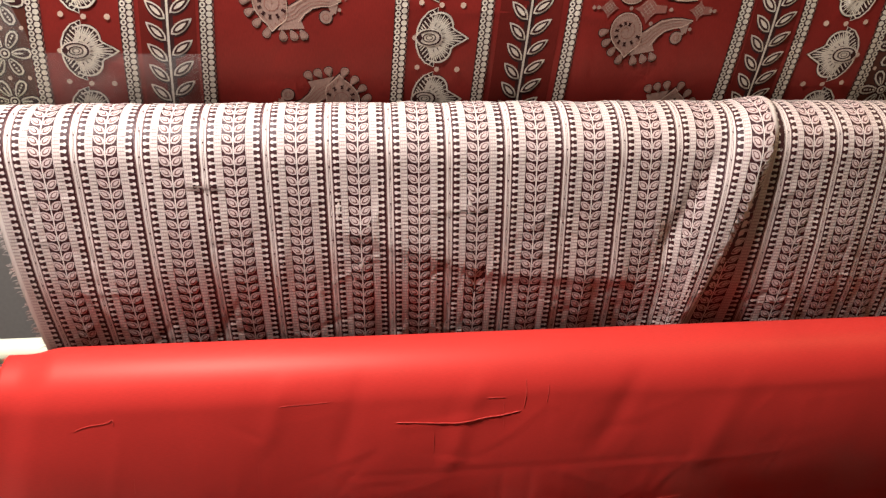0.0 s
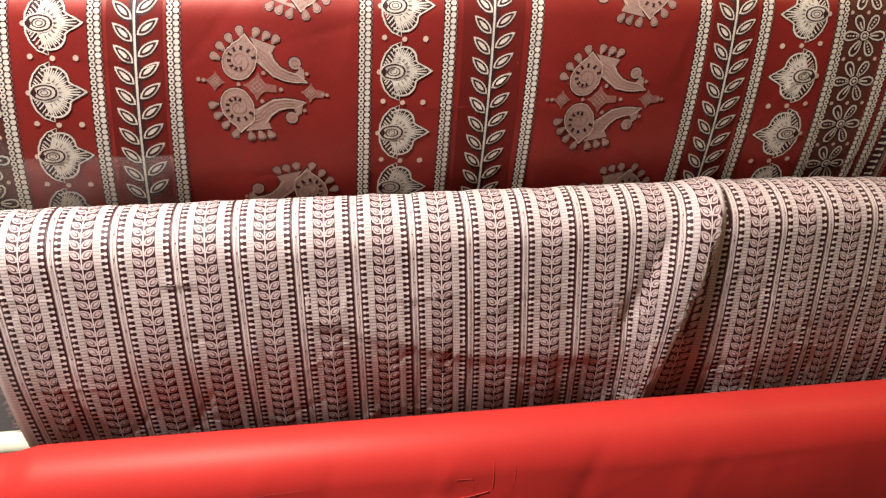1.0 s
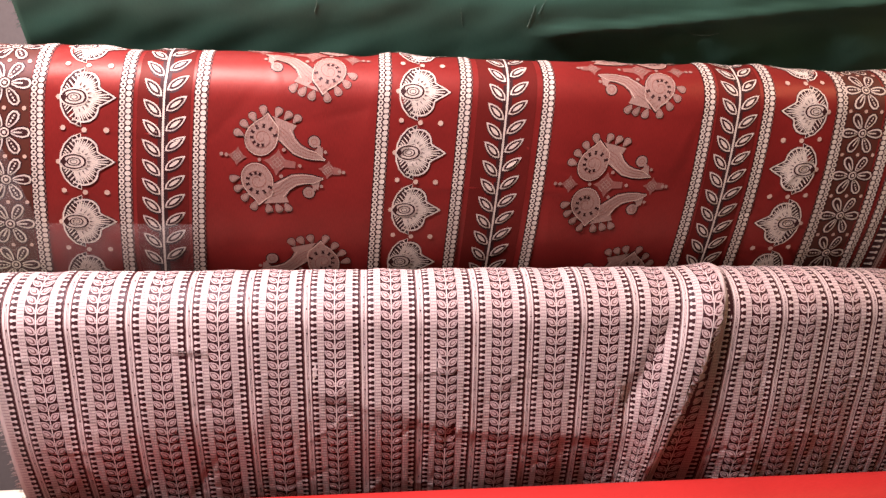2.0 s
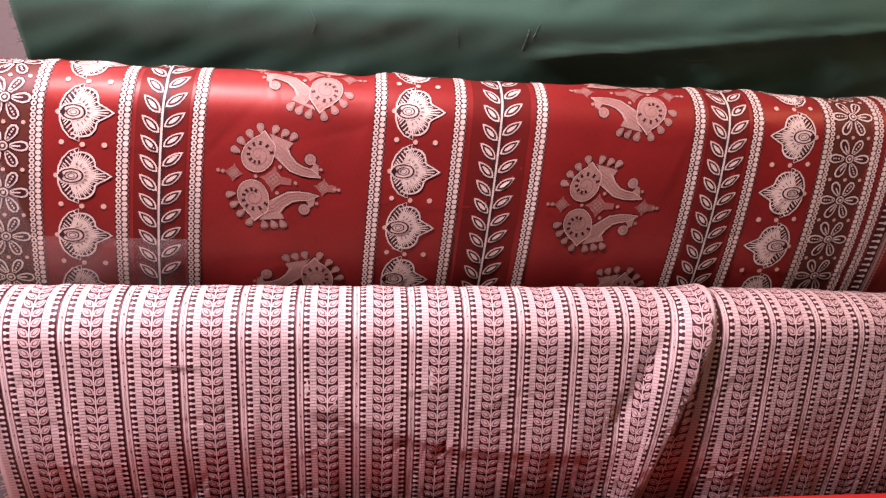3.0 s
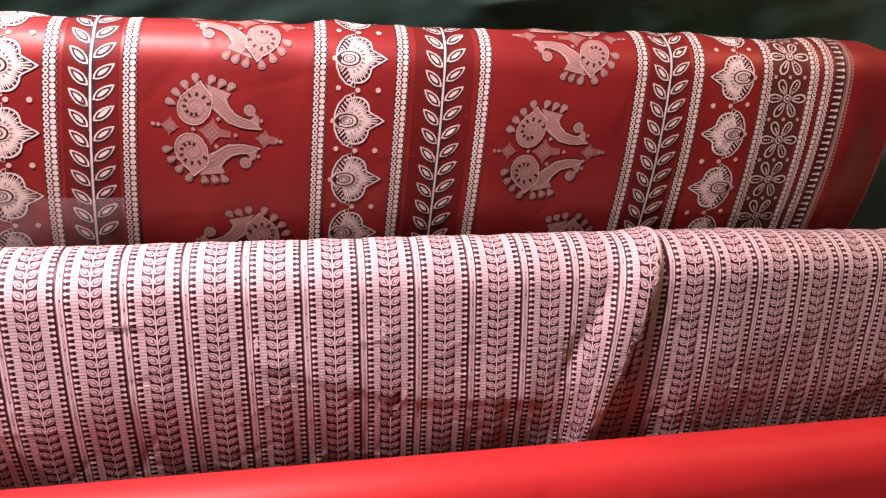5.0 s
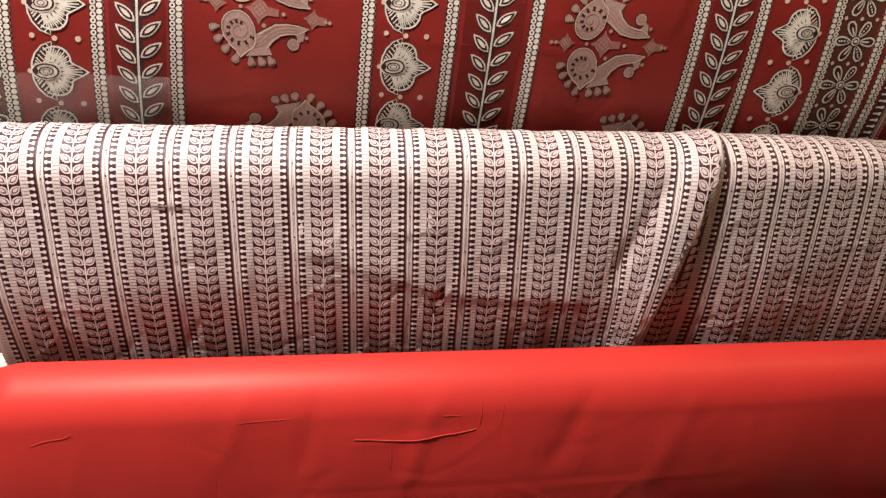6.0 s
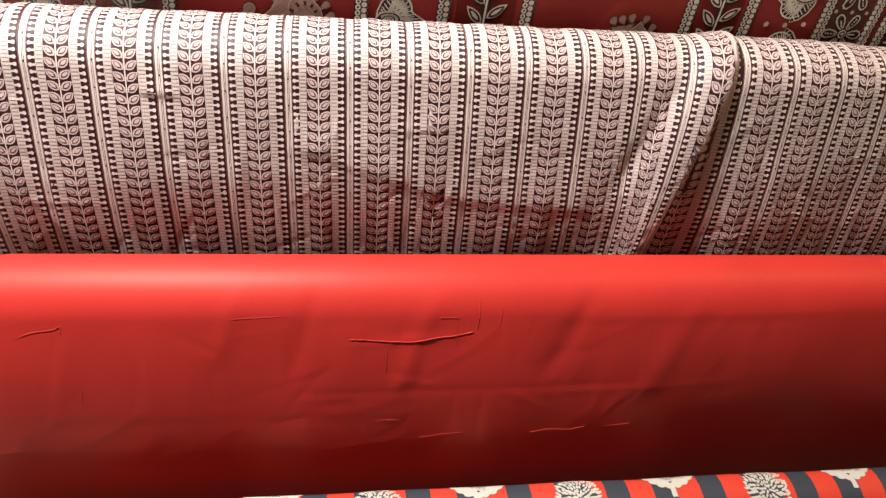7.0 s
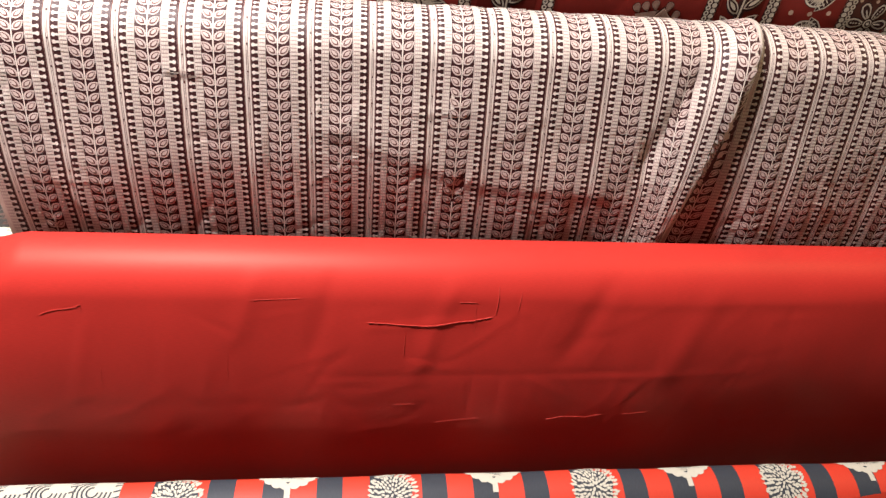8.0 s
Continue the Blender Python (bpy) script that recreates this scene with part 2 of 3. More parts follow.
# axis of each hanging roll: y, z
ROLLS = {"green": (0.175, 1.465), "maroon": (0.110, 1.242), "white": (0.050, 1.021), "red": (-0.034, 0.815), "striped": (-0.115, 0.587)}
PIPE = 0.027
rack = tagged(new("fabric_rack"), "cream plastic pipe rack with stepped horizontal rails", "display rack")
for y, z in ROLLS.values():
    part("pipe_rail", tube((-0.23, y - 0.006, z - 0.012), (1.26, y - 0.006, z - 0.012), PIPE), "pvc", rack)
for x in (-0.21, 1.24):
    part("post", tube((x, -0.262, 0.0), (x, 0.262, 1.60), 0.022), "pvc", rack)
    part("foot", tube((x, -0.55, 0.022), (x, 0.35, 0.022), 0.022), "pvc", rack)
    for y, z in ROLLS.values():
        part("tee_fitting", tube((x - 0.035, y - 0.006, z - 0.012), (x + 0.035, y - 0.006, z - 0.012), 0.033), "pvc", rack)
y, z = ROLLS["maroon"]
part("rail_stop", tube((1.118, y, z - 0.02), (1.118, y, z - 0.075), 0.024, 24, 0.010), "pvc", rack, "short rounded pipe stub under the rail")


part("back_rail", tube((-0.23, 0.047, 0.816), (1.26, 0.047, 0.816), 0.013), "pvc", rack, "thin pale rail behind the cloth")


# ---- hanging cloths ----
def noise_sum(u, v, seed, scale_u, scale_v):
    rng = np.random.RandomState(seed)
    total = 0.0
    for _ in range(9):
        a, b, ph = rng.normal(0, scale_u), rng.normal(0, scale_v), rng.uniform(0, 6.28)
        total = total + np.sin(a * u + b * v + ph)
    return total / 3.0


def crumple(u, v, seed, count, box, amp, lean=0.3):
    """Short shallow creases scattered over a part of a cloth (u0, u1, v0, v1)."""
    rng = np.random.RandomState(seed)
    total = 0.0
    for _ in range(count):
        a, b = rng.uniform(box[0], box[1]), rng.uniform(box[2], box[3])
        t = rng.normal(1.2, 0.5) if rng.rand() < 0.65 else rng.normal(0.0, lean)
        long, thin = rng.uniform(0.012, 0.045), rng.uniform(0.0018, 0.0045)
        p = (u - a) * math.cos(t) - (v - b) * math.sin(t)
        q = (u - a) * math.sin(t) + (v - b) * math.cos(t)
        total = total + rng.choice((-1, 1)) * rng.uniform(0.4, 1.0) * np.exp(-(p / long) ** 2 - (q / thin) ** 2)
    return amp * total


def inner_roll(cloth, mat, parent, inset=0.006, r=0.033):
    """Inner turns of the cloth round its pipe."""
    a, b = cloth.slope
    part("inner_fold", tube((cloth.x0 + inset, cloth.yc - 0.008, cloth.zc + a + b * cloth.x0), (cloth.x1 - inset, cloth.yc - 0.008, cloth.zc + a + b * cloth.x1), r, 40, 0.006), mat, parent)


# green
def green_swell(u, v):
    z = 1.465 + 0.0628 - v
    crease = np.interp(u, [-0.1, 0.25, 0.5, 0.57, 0.68, 0.8, 0.95, 1.2], [1.374, 1.371, 1.366, 1.364, 1.370, 1.378, 1.389, 1.400])
    dip = np.maximum(crease - z, 0)
    d = -0.60 * np.minimum(dip - 0.012 * (1 - np.exp(-dip / 0.012)), 0.14)
    pull = np.interp(u, [0.5, 0.62, 0.80, 0.95, 1.05], [1.320, 1.329, 1.350, 1.366, 1.384])
    d = d + 0.0048 * np.exp(-((z - pull) / 0.005) ** 2) * sstep(0.48, 0.58, u) * sstep(1.10, 0.95, u)
    d = d + crumple(u, v, 7, 60, (0.0, 1.15, 0.10, 0.25), 0.0006)
    d = d + 0.0016 * noise_sum(u, v, 5, 30, 26) * sstep(0.03, 0.1, v) + 0.0007 * noise_sum(u + 0.5 * v, v, 6, 90, 60) * sstep(0.03, 0.1, v)
    d = d + 0.02 * sstep(1.0, 1.12, u - 0.3 * (v - 0.15)) * sstep(0.05, 0.2, v)
    return d


green = Cloth(-0.052, 1.22, *ROLLS["green"], 0.04, 0.62, 0.30, None, green_swell)
green_ob = tagged(green.sheet("hanging_fabric", "green", 0.006), "plain bottle green satin cloth hanging over the top rail", "fabric", "fabrics on the rack")
inner_roll(green, "green", green_ob)


# maroon
def maroon_warp(u, v):
    lean = np.interp(u, [0.0, 0.16, 0.34, 0.74, 0.80, 0.87, 0.93, 1.04], [-0.0245, -0.0190, -0.0115, -0.0095, -0.008, -0.004, -0.008, -0.015])
    return u + lean * np.maximum(v - 0.05, 0) / 0.17


def maroon_swell(u, v):
    z = 1.242 + 0.0754 - v
    d = -1.05 * np.maximum(1.248 - z, 0) ** 2 + 0.0012 * noise_sum(u, v, 11, 26, 10) * sstep(0.0, 0.1, v)
    d = d + crumple(u, v, 12, 70, (-0.1, 1.0, 0.02, 0.25), 0.0007) + 0.0022 * sstep(0.05, -0.02, v) * noise_sum(u, v, 3, 60, 30)
    return d + 0.003 * np.exp(-((u - 0.985 + 0.12 * v) / 0.02) ** 2) * sstep(0.05, 0.15, v)


def maroon_crest(u):
    return 0.011 * sstep(0.95, 1.035, u) + 0.011 * sstep(-0.07, -0.15, u)


maroon = Cloth(-0.15, 1.031, *ROLLS["maroon"], 0.048, 0.36, 0.22, maroon_warp, maroon_swell, maroon_crest, (0.007, -0.013))
maroon_ob = tagged(maroon.sheet("hanging_fabric", "maroon"), "maroon silk cloth with white embroidered vine, lotus and paisley bands", "fabric", "fabrics on the rack")
inner_roll(maroon, "maroon", maroon_ob, 0.03, 0.028)
V0, V1 = -0.045, 0.267


def bead_border(x, flip=1):
    """A narrow border: a column of round beads beside a chain of small open rings."""
    ground, beads, chain, seam = Print(), Print(), Print(), Print()
    ground.strip(x - 0.0070, x + 0.0070, V0, V1)
    v = V0 + 0.004
    while v < V1 - 0.004:
        beads.disc(x + flip * 0.0026, v, 0.0029, 0.0026, 10)
        chain.ring(x - flip * 0.0034, v + 0.0028, lambda t: 0.0028, 0.42, 1.0, 10, 2)
        seam.disc(x + flip * 0.0062, v + 0.0028, 0.0006, 0.0020, 6)
        v += 0.0057
    ob = ground.lay("bead_border", maroon, "maroon_ink", 0.0003, maroon_ob, "narrow border of white embroidered beads")
    beads.lay("bead_chain", maroon, "thread_white", 0.0008, ob, kind="stuff")
    chain.lay("ring_chain", maroon, "thread_white", 0.0007, ob, kind="stuff")
    seam.lay("seam_stitches", maroon, "thread_rust", 0.0005, ob, kind="stuff")


def vine_band(x, half=0.029, phase=0.0):
    ground = Print().strip(x - 0.92 * half, x + 0.92 * half, V0, V1)
    band = ground.lay("vine_band", maroon, "maroon_dark", 0.00015, maroon_ob, "dark band with a white embroidered leafy vine")
    Print().strip(x - 0.0011, x + 0.0011, V0, V1).lay("stem", maroon, "thread_white", 0.0008, band)
    Print().strip(x - 0.0050, x + 0.0050, V0, V1).lay("stem_shading", maroon, "maroon_ink", 0.00025, band)
    v = V0 + phase
    while v < V1 - 0.01:
        for sg, dv in ((1, 0.0), (-1, 0.006)):
            shade, outer, inner, core = Print(), Print(), Print(), Print()
            ang = math.radians(37) if sg > 0 else math.radians(180 - 44)
            f = (x + sg * 0.0022, v + dv + 0.010)
            c, s = math.cos(ang), -math.sin(ang)
            shade.leaf(x + sg * 0.001, v + dv + 0.0122, 0.0262, 0.0120, ang)
            outer.leaf(f[0], f[1], 0.0250, 0.0100, ang, 8)
            inner.leaf(f[0] + 0.0022 * c, f[1] + 0.0022 * s, 0.0200, 0.0074, ang, 7)
            core.leaf(f[0] + 0.0052 * c, f[1] + 0.0052 * s, 0.0135, 0.0036, ang, 6)
            stack("leaf", maroon, [(shade, "maroon_ink", 0.0003), (outer, "thread_white", 0.0006), (inner, "maroon_ink", 0.0008), (core, "thread_white", 0.0010)], band)
        v += 0.0200


LOBES = ([-1.78, -1.55, -1.28, -1.05, -0.86, -0.68, -0.52, -0.40, -0.27, -0.13, 0.0, 0.13, 0.27, 0.40, 0.52, 0.68, 0.86, 1.05, 1.28, 1.55, 1.78],
         [0.0190, 0.0215, 0.0248, 0.0266, 0.0270, 0.0264, 0.0250, 0.0238, 0.0262, 0.0312, 0.0372, 0.0312, 0.0262, 0.0238, 0.0250, 0.0264, 0.0270, 0.0266, 0.0248, 0.0215, 0.0190])


def lotus(x, v, flip=1):
    """A half-open lotus: a scalloped fan with a pointed tip, two striped side petals and an almond heart."""
    def put(p):
        return np.stack([x + flip * 1.05 * p[:, 0], v + 1.05 * p[:, 1]], -1)

    def fan(f, t):
        r = f * float(np.interp(t, LOBES[0], LOBES[1]))
        return (-0.008 + r * math.cos(t), -r * math.sin(t))

    ts = [-1.66 + 3.32 * k / 40 for k in range(41)]
    shade, edge, fill, rays, side, heart = Print(), Print(), Print(), Print(), Print(), Print()
    shade.grid([fan(f, t) for f in (0.05, 0.4, 0.75, 1.02) for t in ts], 4, 41)
    edge.grid([fan(f, t) for f in (0.93, 1.0) for t in ts], 2, 41)
    fill.grid([fan(f, t) for f in (0.36, 0.50, 0.62) for t in ts], 3, 41)
    for k in range(33):
        t = -1.50 + 3.0 * k / 32
        w = 0.0015 if k % 2 else 0.0011
        rays.ribbon([fan(0.58, t), fan(0.76, t), fan(0.95 if k % 2 else 0.84, t)], [w * 1.3, w, 0.0007])
    for sg in (1, -1):
        rim = [(-0.0210, 0.0), (-0.0202, 0.0085), (-0.0170, 0.0165), (-0.0110, 0.0235), (-0.0020, 0.0276), (-0.0026, 0.0210), (-0.0050, 0.0148), (-0.0095, 0.0090), (-0.0150, 0.0042)]
        rim = [(a, -sg * b) for a, b in rim]
        shade.poly([rim[0], rim[1], rim[2], rim[6], rim[7], rim[8]][::sg])
        shade.poly([rim[2], rim[3], rim[4], rim[5], rim[6]][::sg])
        side.ribbon(rim[:5], [0.0016, 0.0016, 0.0015, 0.0013, 0.0004])
        side.ribbon(rim[4:], [0.0004, 0.0010, 0.0010, 0.0010, 0.0008])
        for k in range(7):
            f = 0.10 + 0.13 * k
            a = np.interp(f, [0, 0.4, 0.8, 1.0], [-0.0178, -0.0148, -0.0080, -0.0035])
            b = np.interp(f, [0, 0.4, 0.8, 1.0], [0.003, 0.0105, 0.0205, 0.0265])
            side.ribbon([(a - 0.0010, -sg * (b + 0.0026)), (a + 0.0042, -sg * (b - 0.0032))], [0.0013, 0.0010])

    def almond(t):
        return 0.0060 + 0.0034 * abs(math.cos(t)) ** 3

    heart.ring(-0.0085, 0, almond, 0.02, 1.42, 24, 4)
    ink, pale = Print(), Print()
    ink.ring(-0.0085, 0, almond, 1.02, 1.22, 24, 2)
    ink.ring(-0.0085, 0, almond, 0.56, 0.70, 24, 2)
    ink.ring(-0.0085, 0, almond, 0.28, 0.36, 24, 2)
    ink.poly([(-0.0205, -0.0015), (-0.0205, 0.0015), (-0.0165, 0.0030), (-0.0150, 0.0), (-0.0165, -0.0030)])
    for k in range(-4, 5):
        t = 0.30 * k
        ink.ribbon([(-0.0085 + 0.0125 * math.cos(t), -0.0115 * math.sin(t)), (-0.0085 + 0.0160 * math.cos(t), -0.0150 * math.sin(t))], [0.0011, 0.0003])
    ob = shade.lay("lotus_motif", maroon, "maroon_ink", 0.0003, maroon_ob, "white embroidered lotus", put)
    stack("petal_fan", maroon, [(fill, "thread_white", 0.0006), (rays, "thread_white", 0.0007), (edge, "thread_white", 0.0008)], ob, "", put)
    stack("side_petal", maroon, [(side, "thread_white", 0.0007)], ob, "", put)
    stack("heart", maroon, [(heart, "thread_white", 0.0009), (ink, "maroon_ink", 0.0011)], ob, "", put)
    return ob


def lotus_band(x, first, flip, pitch):
    dots = Print()
    for k in range(-2, 5):
        v = first + pitch * k
        if -0.07 < v < V1 + 0.01:
            lotus(x, v, flip)
        m = v + 0.5 * pitch
        if m < V1:
            dots.disc(x + flip * 0.022, m, 0.0028, 0.0028, 10)
            dots.disc(x - flip * 0.019, m - 0.002, 0.0026, 0.0026, 10)
            dots.disc(x + flip * 0.001, m, 0.0026, 0.0026, 10)
            dots.disc(x - flip * 0.0235, v, 0.0026, 0.0026, 10)
    dots.lay("lotus_band_dots", maroon, "thread_peach", 0.0008, maroon_ob, kind="stuff")


def flower(x, v, turn, size=1.17):
    ob = Print().disc(x, v, 0.0062, 0.0062, 14).lay("flower_motif", maroon, "maroon_ink", 0.0009, maroon_ob, "white embroidered six-petalled flower")
    for k in range(6):
        a = turn + k * math.pi / 3
        c, s = math.cos(a), -math.sin(a)

        def blade(r0, r1, half):
            pts = []
            for j in range(10):
                q = 2 * math.pi * j / 10
                e = size * ((r0 + r1) / 2 + (r1 - r0) / 2 * math.cos(q))
                w = size * half * math.sin(q) * (0.85 + 0.3 * math.cos(q))
                pts.append((x + c * e + s * w, v + s * e - c * w))
            return Print().poly(pts)

        core = Print()
        for e in ((0.0092, 0.0128, 0.0162, 0.0190) if k % 2 else (0.0100, 0.0135)):
            core.disc(x + c * e, v + s * e, 0.0011, 0.0011, 6)
        if k % 2 == 0:
            core.ribbon([(x + 0.0075 * c, v + 0.0075 * s), (x + 0.0165 * c, v + 0.0165 * s)], 0.0015)
        stack("petal", maroon, [(blade(0.0020, 0.0222, 0.0064), "maroon_ink", 0.0003), (blade(0.0040, 0.0208, 0.0052), "thread_white", 0.0006), (blade(0.0055, 0.0192, 0.0034), "maroon_ink", 0.0008), (core, "thread_white", 0.0010)], ob)
    stack("hub", maroon, [(Print().disc(x, v, 0.0048, 0.0048, 14), "thread_white", 0.0011), (Print().disc(x, v, 0.0033, 0.0033, 12), "maroon_ink", 0.0013), (Print().disc(x, v, 0.0018, 0.0018, 10), "thread_white", 0.0015)], ob)


def flower_band(x, half, first):
    Print().strip(x - half, x + half, V0, V1).lay("flower_band", maroon, "brown_band", 0.00015, maroon_ob, "dark brown band behind white flowers")
    dots = Print()
    for k in range(-2, 6):
        v = first + 0.0477 * k
        if V0 < v < V1 - 0.01:
            flower(x, v, 0.0)
        for du in (-0.0185, 0.0, 0.0185):
            if v + 0.0239 < V1:
                dots.disc(x + du, v + 0.0239, 0.0021, 0.0021, 8)
    dots.lay("flower_band_dots", maroon, "thread_peach", 0.0008, maroon_ob, kind="stuff")


def comb_border(x, flip):
    """Dashes with a bead at the end of each, beside a fine lined band."""
    Print().strip(min(x, x + flip * 0.017), max(x, x + flip * 0.017), V0, V1).lay("comb_border", maroon, "maroon_ink", 0.0003, maroon_ob, "dark border of white dashes with beads")
    teeth, lines = Print(), Print()
    v = V0 + 0.003
    while v < V1 - 0.003:
        teeth.box(*sorted((x + flip * 0.001, x + flip * 0.008)), v - 0.0010, v + 0.0010)
        teeth.disc(x + flip * 0.0095, v, 0.0021, 0.0021, 8)
        v += 0.0076
    teeth.lay("comb_teeth", maroon, "thread_white", 0.0007, maroon_ob, kind="stuff")
    for a, b in ((0.0140, 0.0150), (0.0160, 0.0195)):
        lines.strip(*sorted((x + flip * a, x + flip * b)), V0, V1)
    v = V0 + 0.002
    while v < V1 - 0.002:
        lines.disc(x + flip * 0.0222, v, 0.0016, 0.0014, 7)
        v += 0.0039
    lines.lay("lined_band", maroon, "thread_beige", 0.0004, maroon_ob)


CURL = ([-90, -29, 17, 43, 69, 80, 91, 117, 150, 178, 212, 270], [0.0146, 0.0147, 0.0182, 0.0245, 0.0265, 0.0318, 0.0239, 0.0192, 0.0167, 0.0158, 0.0153, 0.0146])


def paisley(x, v, flip=1, scale=1.0, tilt=0.0):
    """Two mirrored curls with teardrops, and three small stars between them."""
    def put(p):
        c, s = math.cos(math.radians(tilt)), math.sin(math.radians(tilt))
        a, b = flip * scale * p[:, 0], scale * p[:, 1]
        return np.stack([x + c * a - 0.4 * s * b, v + s * a + b], -1)

    shade, body, marks, lines, cord = Print(), Print(), Print(), Print(), Print()
    drops, stars, beads = [], [], []
    cu, cb = -0.0042, 0.0186
    for sg in (1, -1):
        def path(pts):
            return [(a, -sg * b) for a, b in pts]

        def head(t):
            # outline of the curl, drawn up to a point
            q = (math.degrees(t) * sg + 90) % 360 - 90
            return float(np.interp(q, *CURL))

        shade.ring(cu, -sg * cb, head, 0.02, 1.05, 40, 5)
        body.ring(cu, -sg * cb, head, 0.02, 1.0, 40, 6)
        trunk = [(0.0115, 0.0350), (0.0206, 0.0295), (0.0258, 0.0230), (0.0342, 0.0162), (0.0437, 0.0135), (0.0531, 0.0126), (0.0584, 0.0114), (0.0636, 0.0100)]
        wide = [0.022, 0.0180, 0.0140, 0.0128, 0.0108, 0.0092, 0.0052, 0.0008]
        body.ribbon(path(trunk), wide)
        shade.ribbon(path(trunk), [w + 0.0022 for w in wide])
        for quad in ([(0.0055, 0.0465), (0.0310, 0.0410), (0.0270, 0.0335), (0.0150, 0.0330)], [(0.0530, 0.0185), (0.0595, 0.0230), (0.0608, 0.0130), (0.0540, 0.0120)]):
            body.poly([(a, -sg * b) for a, b in quad][::sg])
        body.ring(0.0504, -sg * 0.0272, lambda t: 0.0060, 0.02, 1.0, 18, 3)
        shade.ring(0.0504, -sg * 0.0272, lambda t: 0.0060, 0.02, 1.17, 18, 3)
        hook = [(0.0553, 0.0240), (0.0566, 0.0205), (0.0545, 0.0165), (0.0510, 0.0140)]
        body.ribbon(path(hook), [0.0030, 0.0050, 0.0060, 0.0050])
        lines.ring(0.0504, -sg * 0.0272, lambda t: 0.0060, 0.45, 0.55, 14, 2)
        beads.append(Print().disc(0.0626, -sg * 0.0185, 0.0019, 0.0019, 8))
        beads.append(Print().disc(0.0206, -sg * 0.0140, 0.0021, 0.0021, 8))
        # teardrops round the outside
        for a, b, turn in ((-0.0262, 0.0236, 160), (-0.0212, 0.0334, 142), (-0.0136, 0.0420, 124), (-0.0040, 0.0502, 104), (0.0111, 0.0510, 72), (0.0210, 0.0490, 58), (0.0303, 0.0470, 54)):
            t = math.radians(turn)
            layers = []
            for mat, grow, off in (("maroon_ink", 1.16, 0.0002), ("thread_beige", 1.02, 0.0007), ("thread_rust", 0.76, 0.0009), ("thread_beige", 0.66, 0.0011)):
                pts = []
                for k in range(12):
                    q = 2 * math.pi * k / 12
                    lx, ly = 0.0053 * math.cos(q), 0.0036 * math.sin(q) * (1 + 0.5 * math.cos(q))
                    pts.append((a + grow * (lx * math.cos(t) - ly * math.sin(t)), -sg * (b + grow * (lx * math.sin(t) + ly * math.cos(t)))))
                layers.append((Print().poly(pts[::sg]), mat, off))
            drops.append(layers)
        # dark stitches of the spiral, wound inwards from the neck
        for k in range(9):
            q = math.radians(20 + 33 * k)
            rr = 0.0142 - 0.00085 * k
            mu, mb = cu + 0.0012 + rr * math.cos(q), cb + 0.0040 + rr * math.sin(q)
            size = 0.0021 - 0.00006 * k
            marks.ribbon(path([(mu - size * math.cos(q), mb - size * math.sin(q)), (mu, mb), (mu + size * math.cos(q), mb + size * math.sin(q))]), [0.0034, 0.0019, 0.0034])
        spiral = [(0.0005 * k, math.radians(20 - 20 * k)) for k in range(28)]
        lines.ribbon(path([(cu + 0.0012 + (0.0015 + r * 0.75) * math.cos(q), cb + 0.0040 + (0.0015 + r * 0.75) * math.sin(q)) for r, q in spiral]), 0.0006)
        # pale couched cord along the edges
        cord.ring(cu, -sg * cb, head, 0.955, 0.99, 40, 2)
        for side in (-1, 1):
            edge = []
            for h in range(1, len(trunk)):
                d = Vector(trunk[h]) - Vector(trunk[h - 1])
                n = Vector((-d.y, d.x)).normalized() * side * 0.42 * wide[h]
                edge.append((trunk[h][0] + n.x, trunk[h][1] + n.y))
            cord.ribbon(path(edge), 0.0006)
        for k in range(30):
            q = 2 * math.pi * k / 30
            lines.ribbon([(cu + 0.80 * head(q) * math.cos(q), -sg * cb - 0.80 * head(q) * math.sin(q)), (cu + 0.93 * head(q) * math.cos(q + 0.08), -sg * cb - 0.93 * head(q) * math.sin(q + 0.08))], 0.0005)
        for shift in (-0.0028, 0.0, 0.0026):
            lines.ribbon(path([(a + 0.7 * shift, b + shift) for a, b in trunk[:6]]), 0.0005)
    knots = Print()
    for a, r in ((-0.0256, 0.0090), (0.0153, 0.0128), (0.0674, 0.0092)):
        star = Print()
        for k in range(4):
            t = k * math.pi / 2
            star.poly([(a, 0), (a + 0.66 * r * math.cos(t - 0.785), -0.66 * r * math.sin(t - 0.785)), (a + 0.72 * r * math.cos(t - 0.30), -0.72 * r * math.sin(t - 0.30)), (a + 1.12 * r * math.cos(t), -1.12 * r * math.sin(t)), (a + 0.72 * r * math.cos(t + 0.30), -0.72 * r * math.sin(t + 0.30)), (a + 0.66 * r * math.cos(t + 0.785), -0.66 * r * math.sin(t + 0.785))])
        for k in range(-2, 3):
            n = 0.62 * r * (1 - 0.22 * abs(k))
            for sg in (1, -1):
                knots.ribbon([(a + 0.2 * r * k - n / 2, sg * (0.2 * r * k + n / 2)), (a + 0.2 * r * k, sg * 0.2 * r * k), (a + 0.2 * r * k + n / 2, sg * (0.2 * r * k - n / 2))], 0.0007)
        if a > 0:
            star.poly([(a + 0.60 * r, -0.0042), (a + 0.60 * r, 0.0042), (a + 1.45 * r, 0.0034), (a + 1.45 * r, -0.0034)])
        stars.append(star)
    for a in (-0.0414, -0.0365, 0.0384, 0.0836, 0.0795, -0.0030):
        beads.append(Print().disc(a, 0, 0.0020, 0.0020, 8))
    ob = shade.lay("paisley_motif", maroon, "maroon_ink", 0.0002, maroon_ob, "pair of beige embroidered paisley curls", put)
    body.lay("curl", maroon, "thread_beige", 0.0006, ob, "", put)
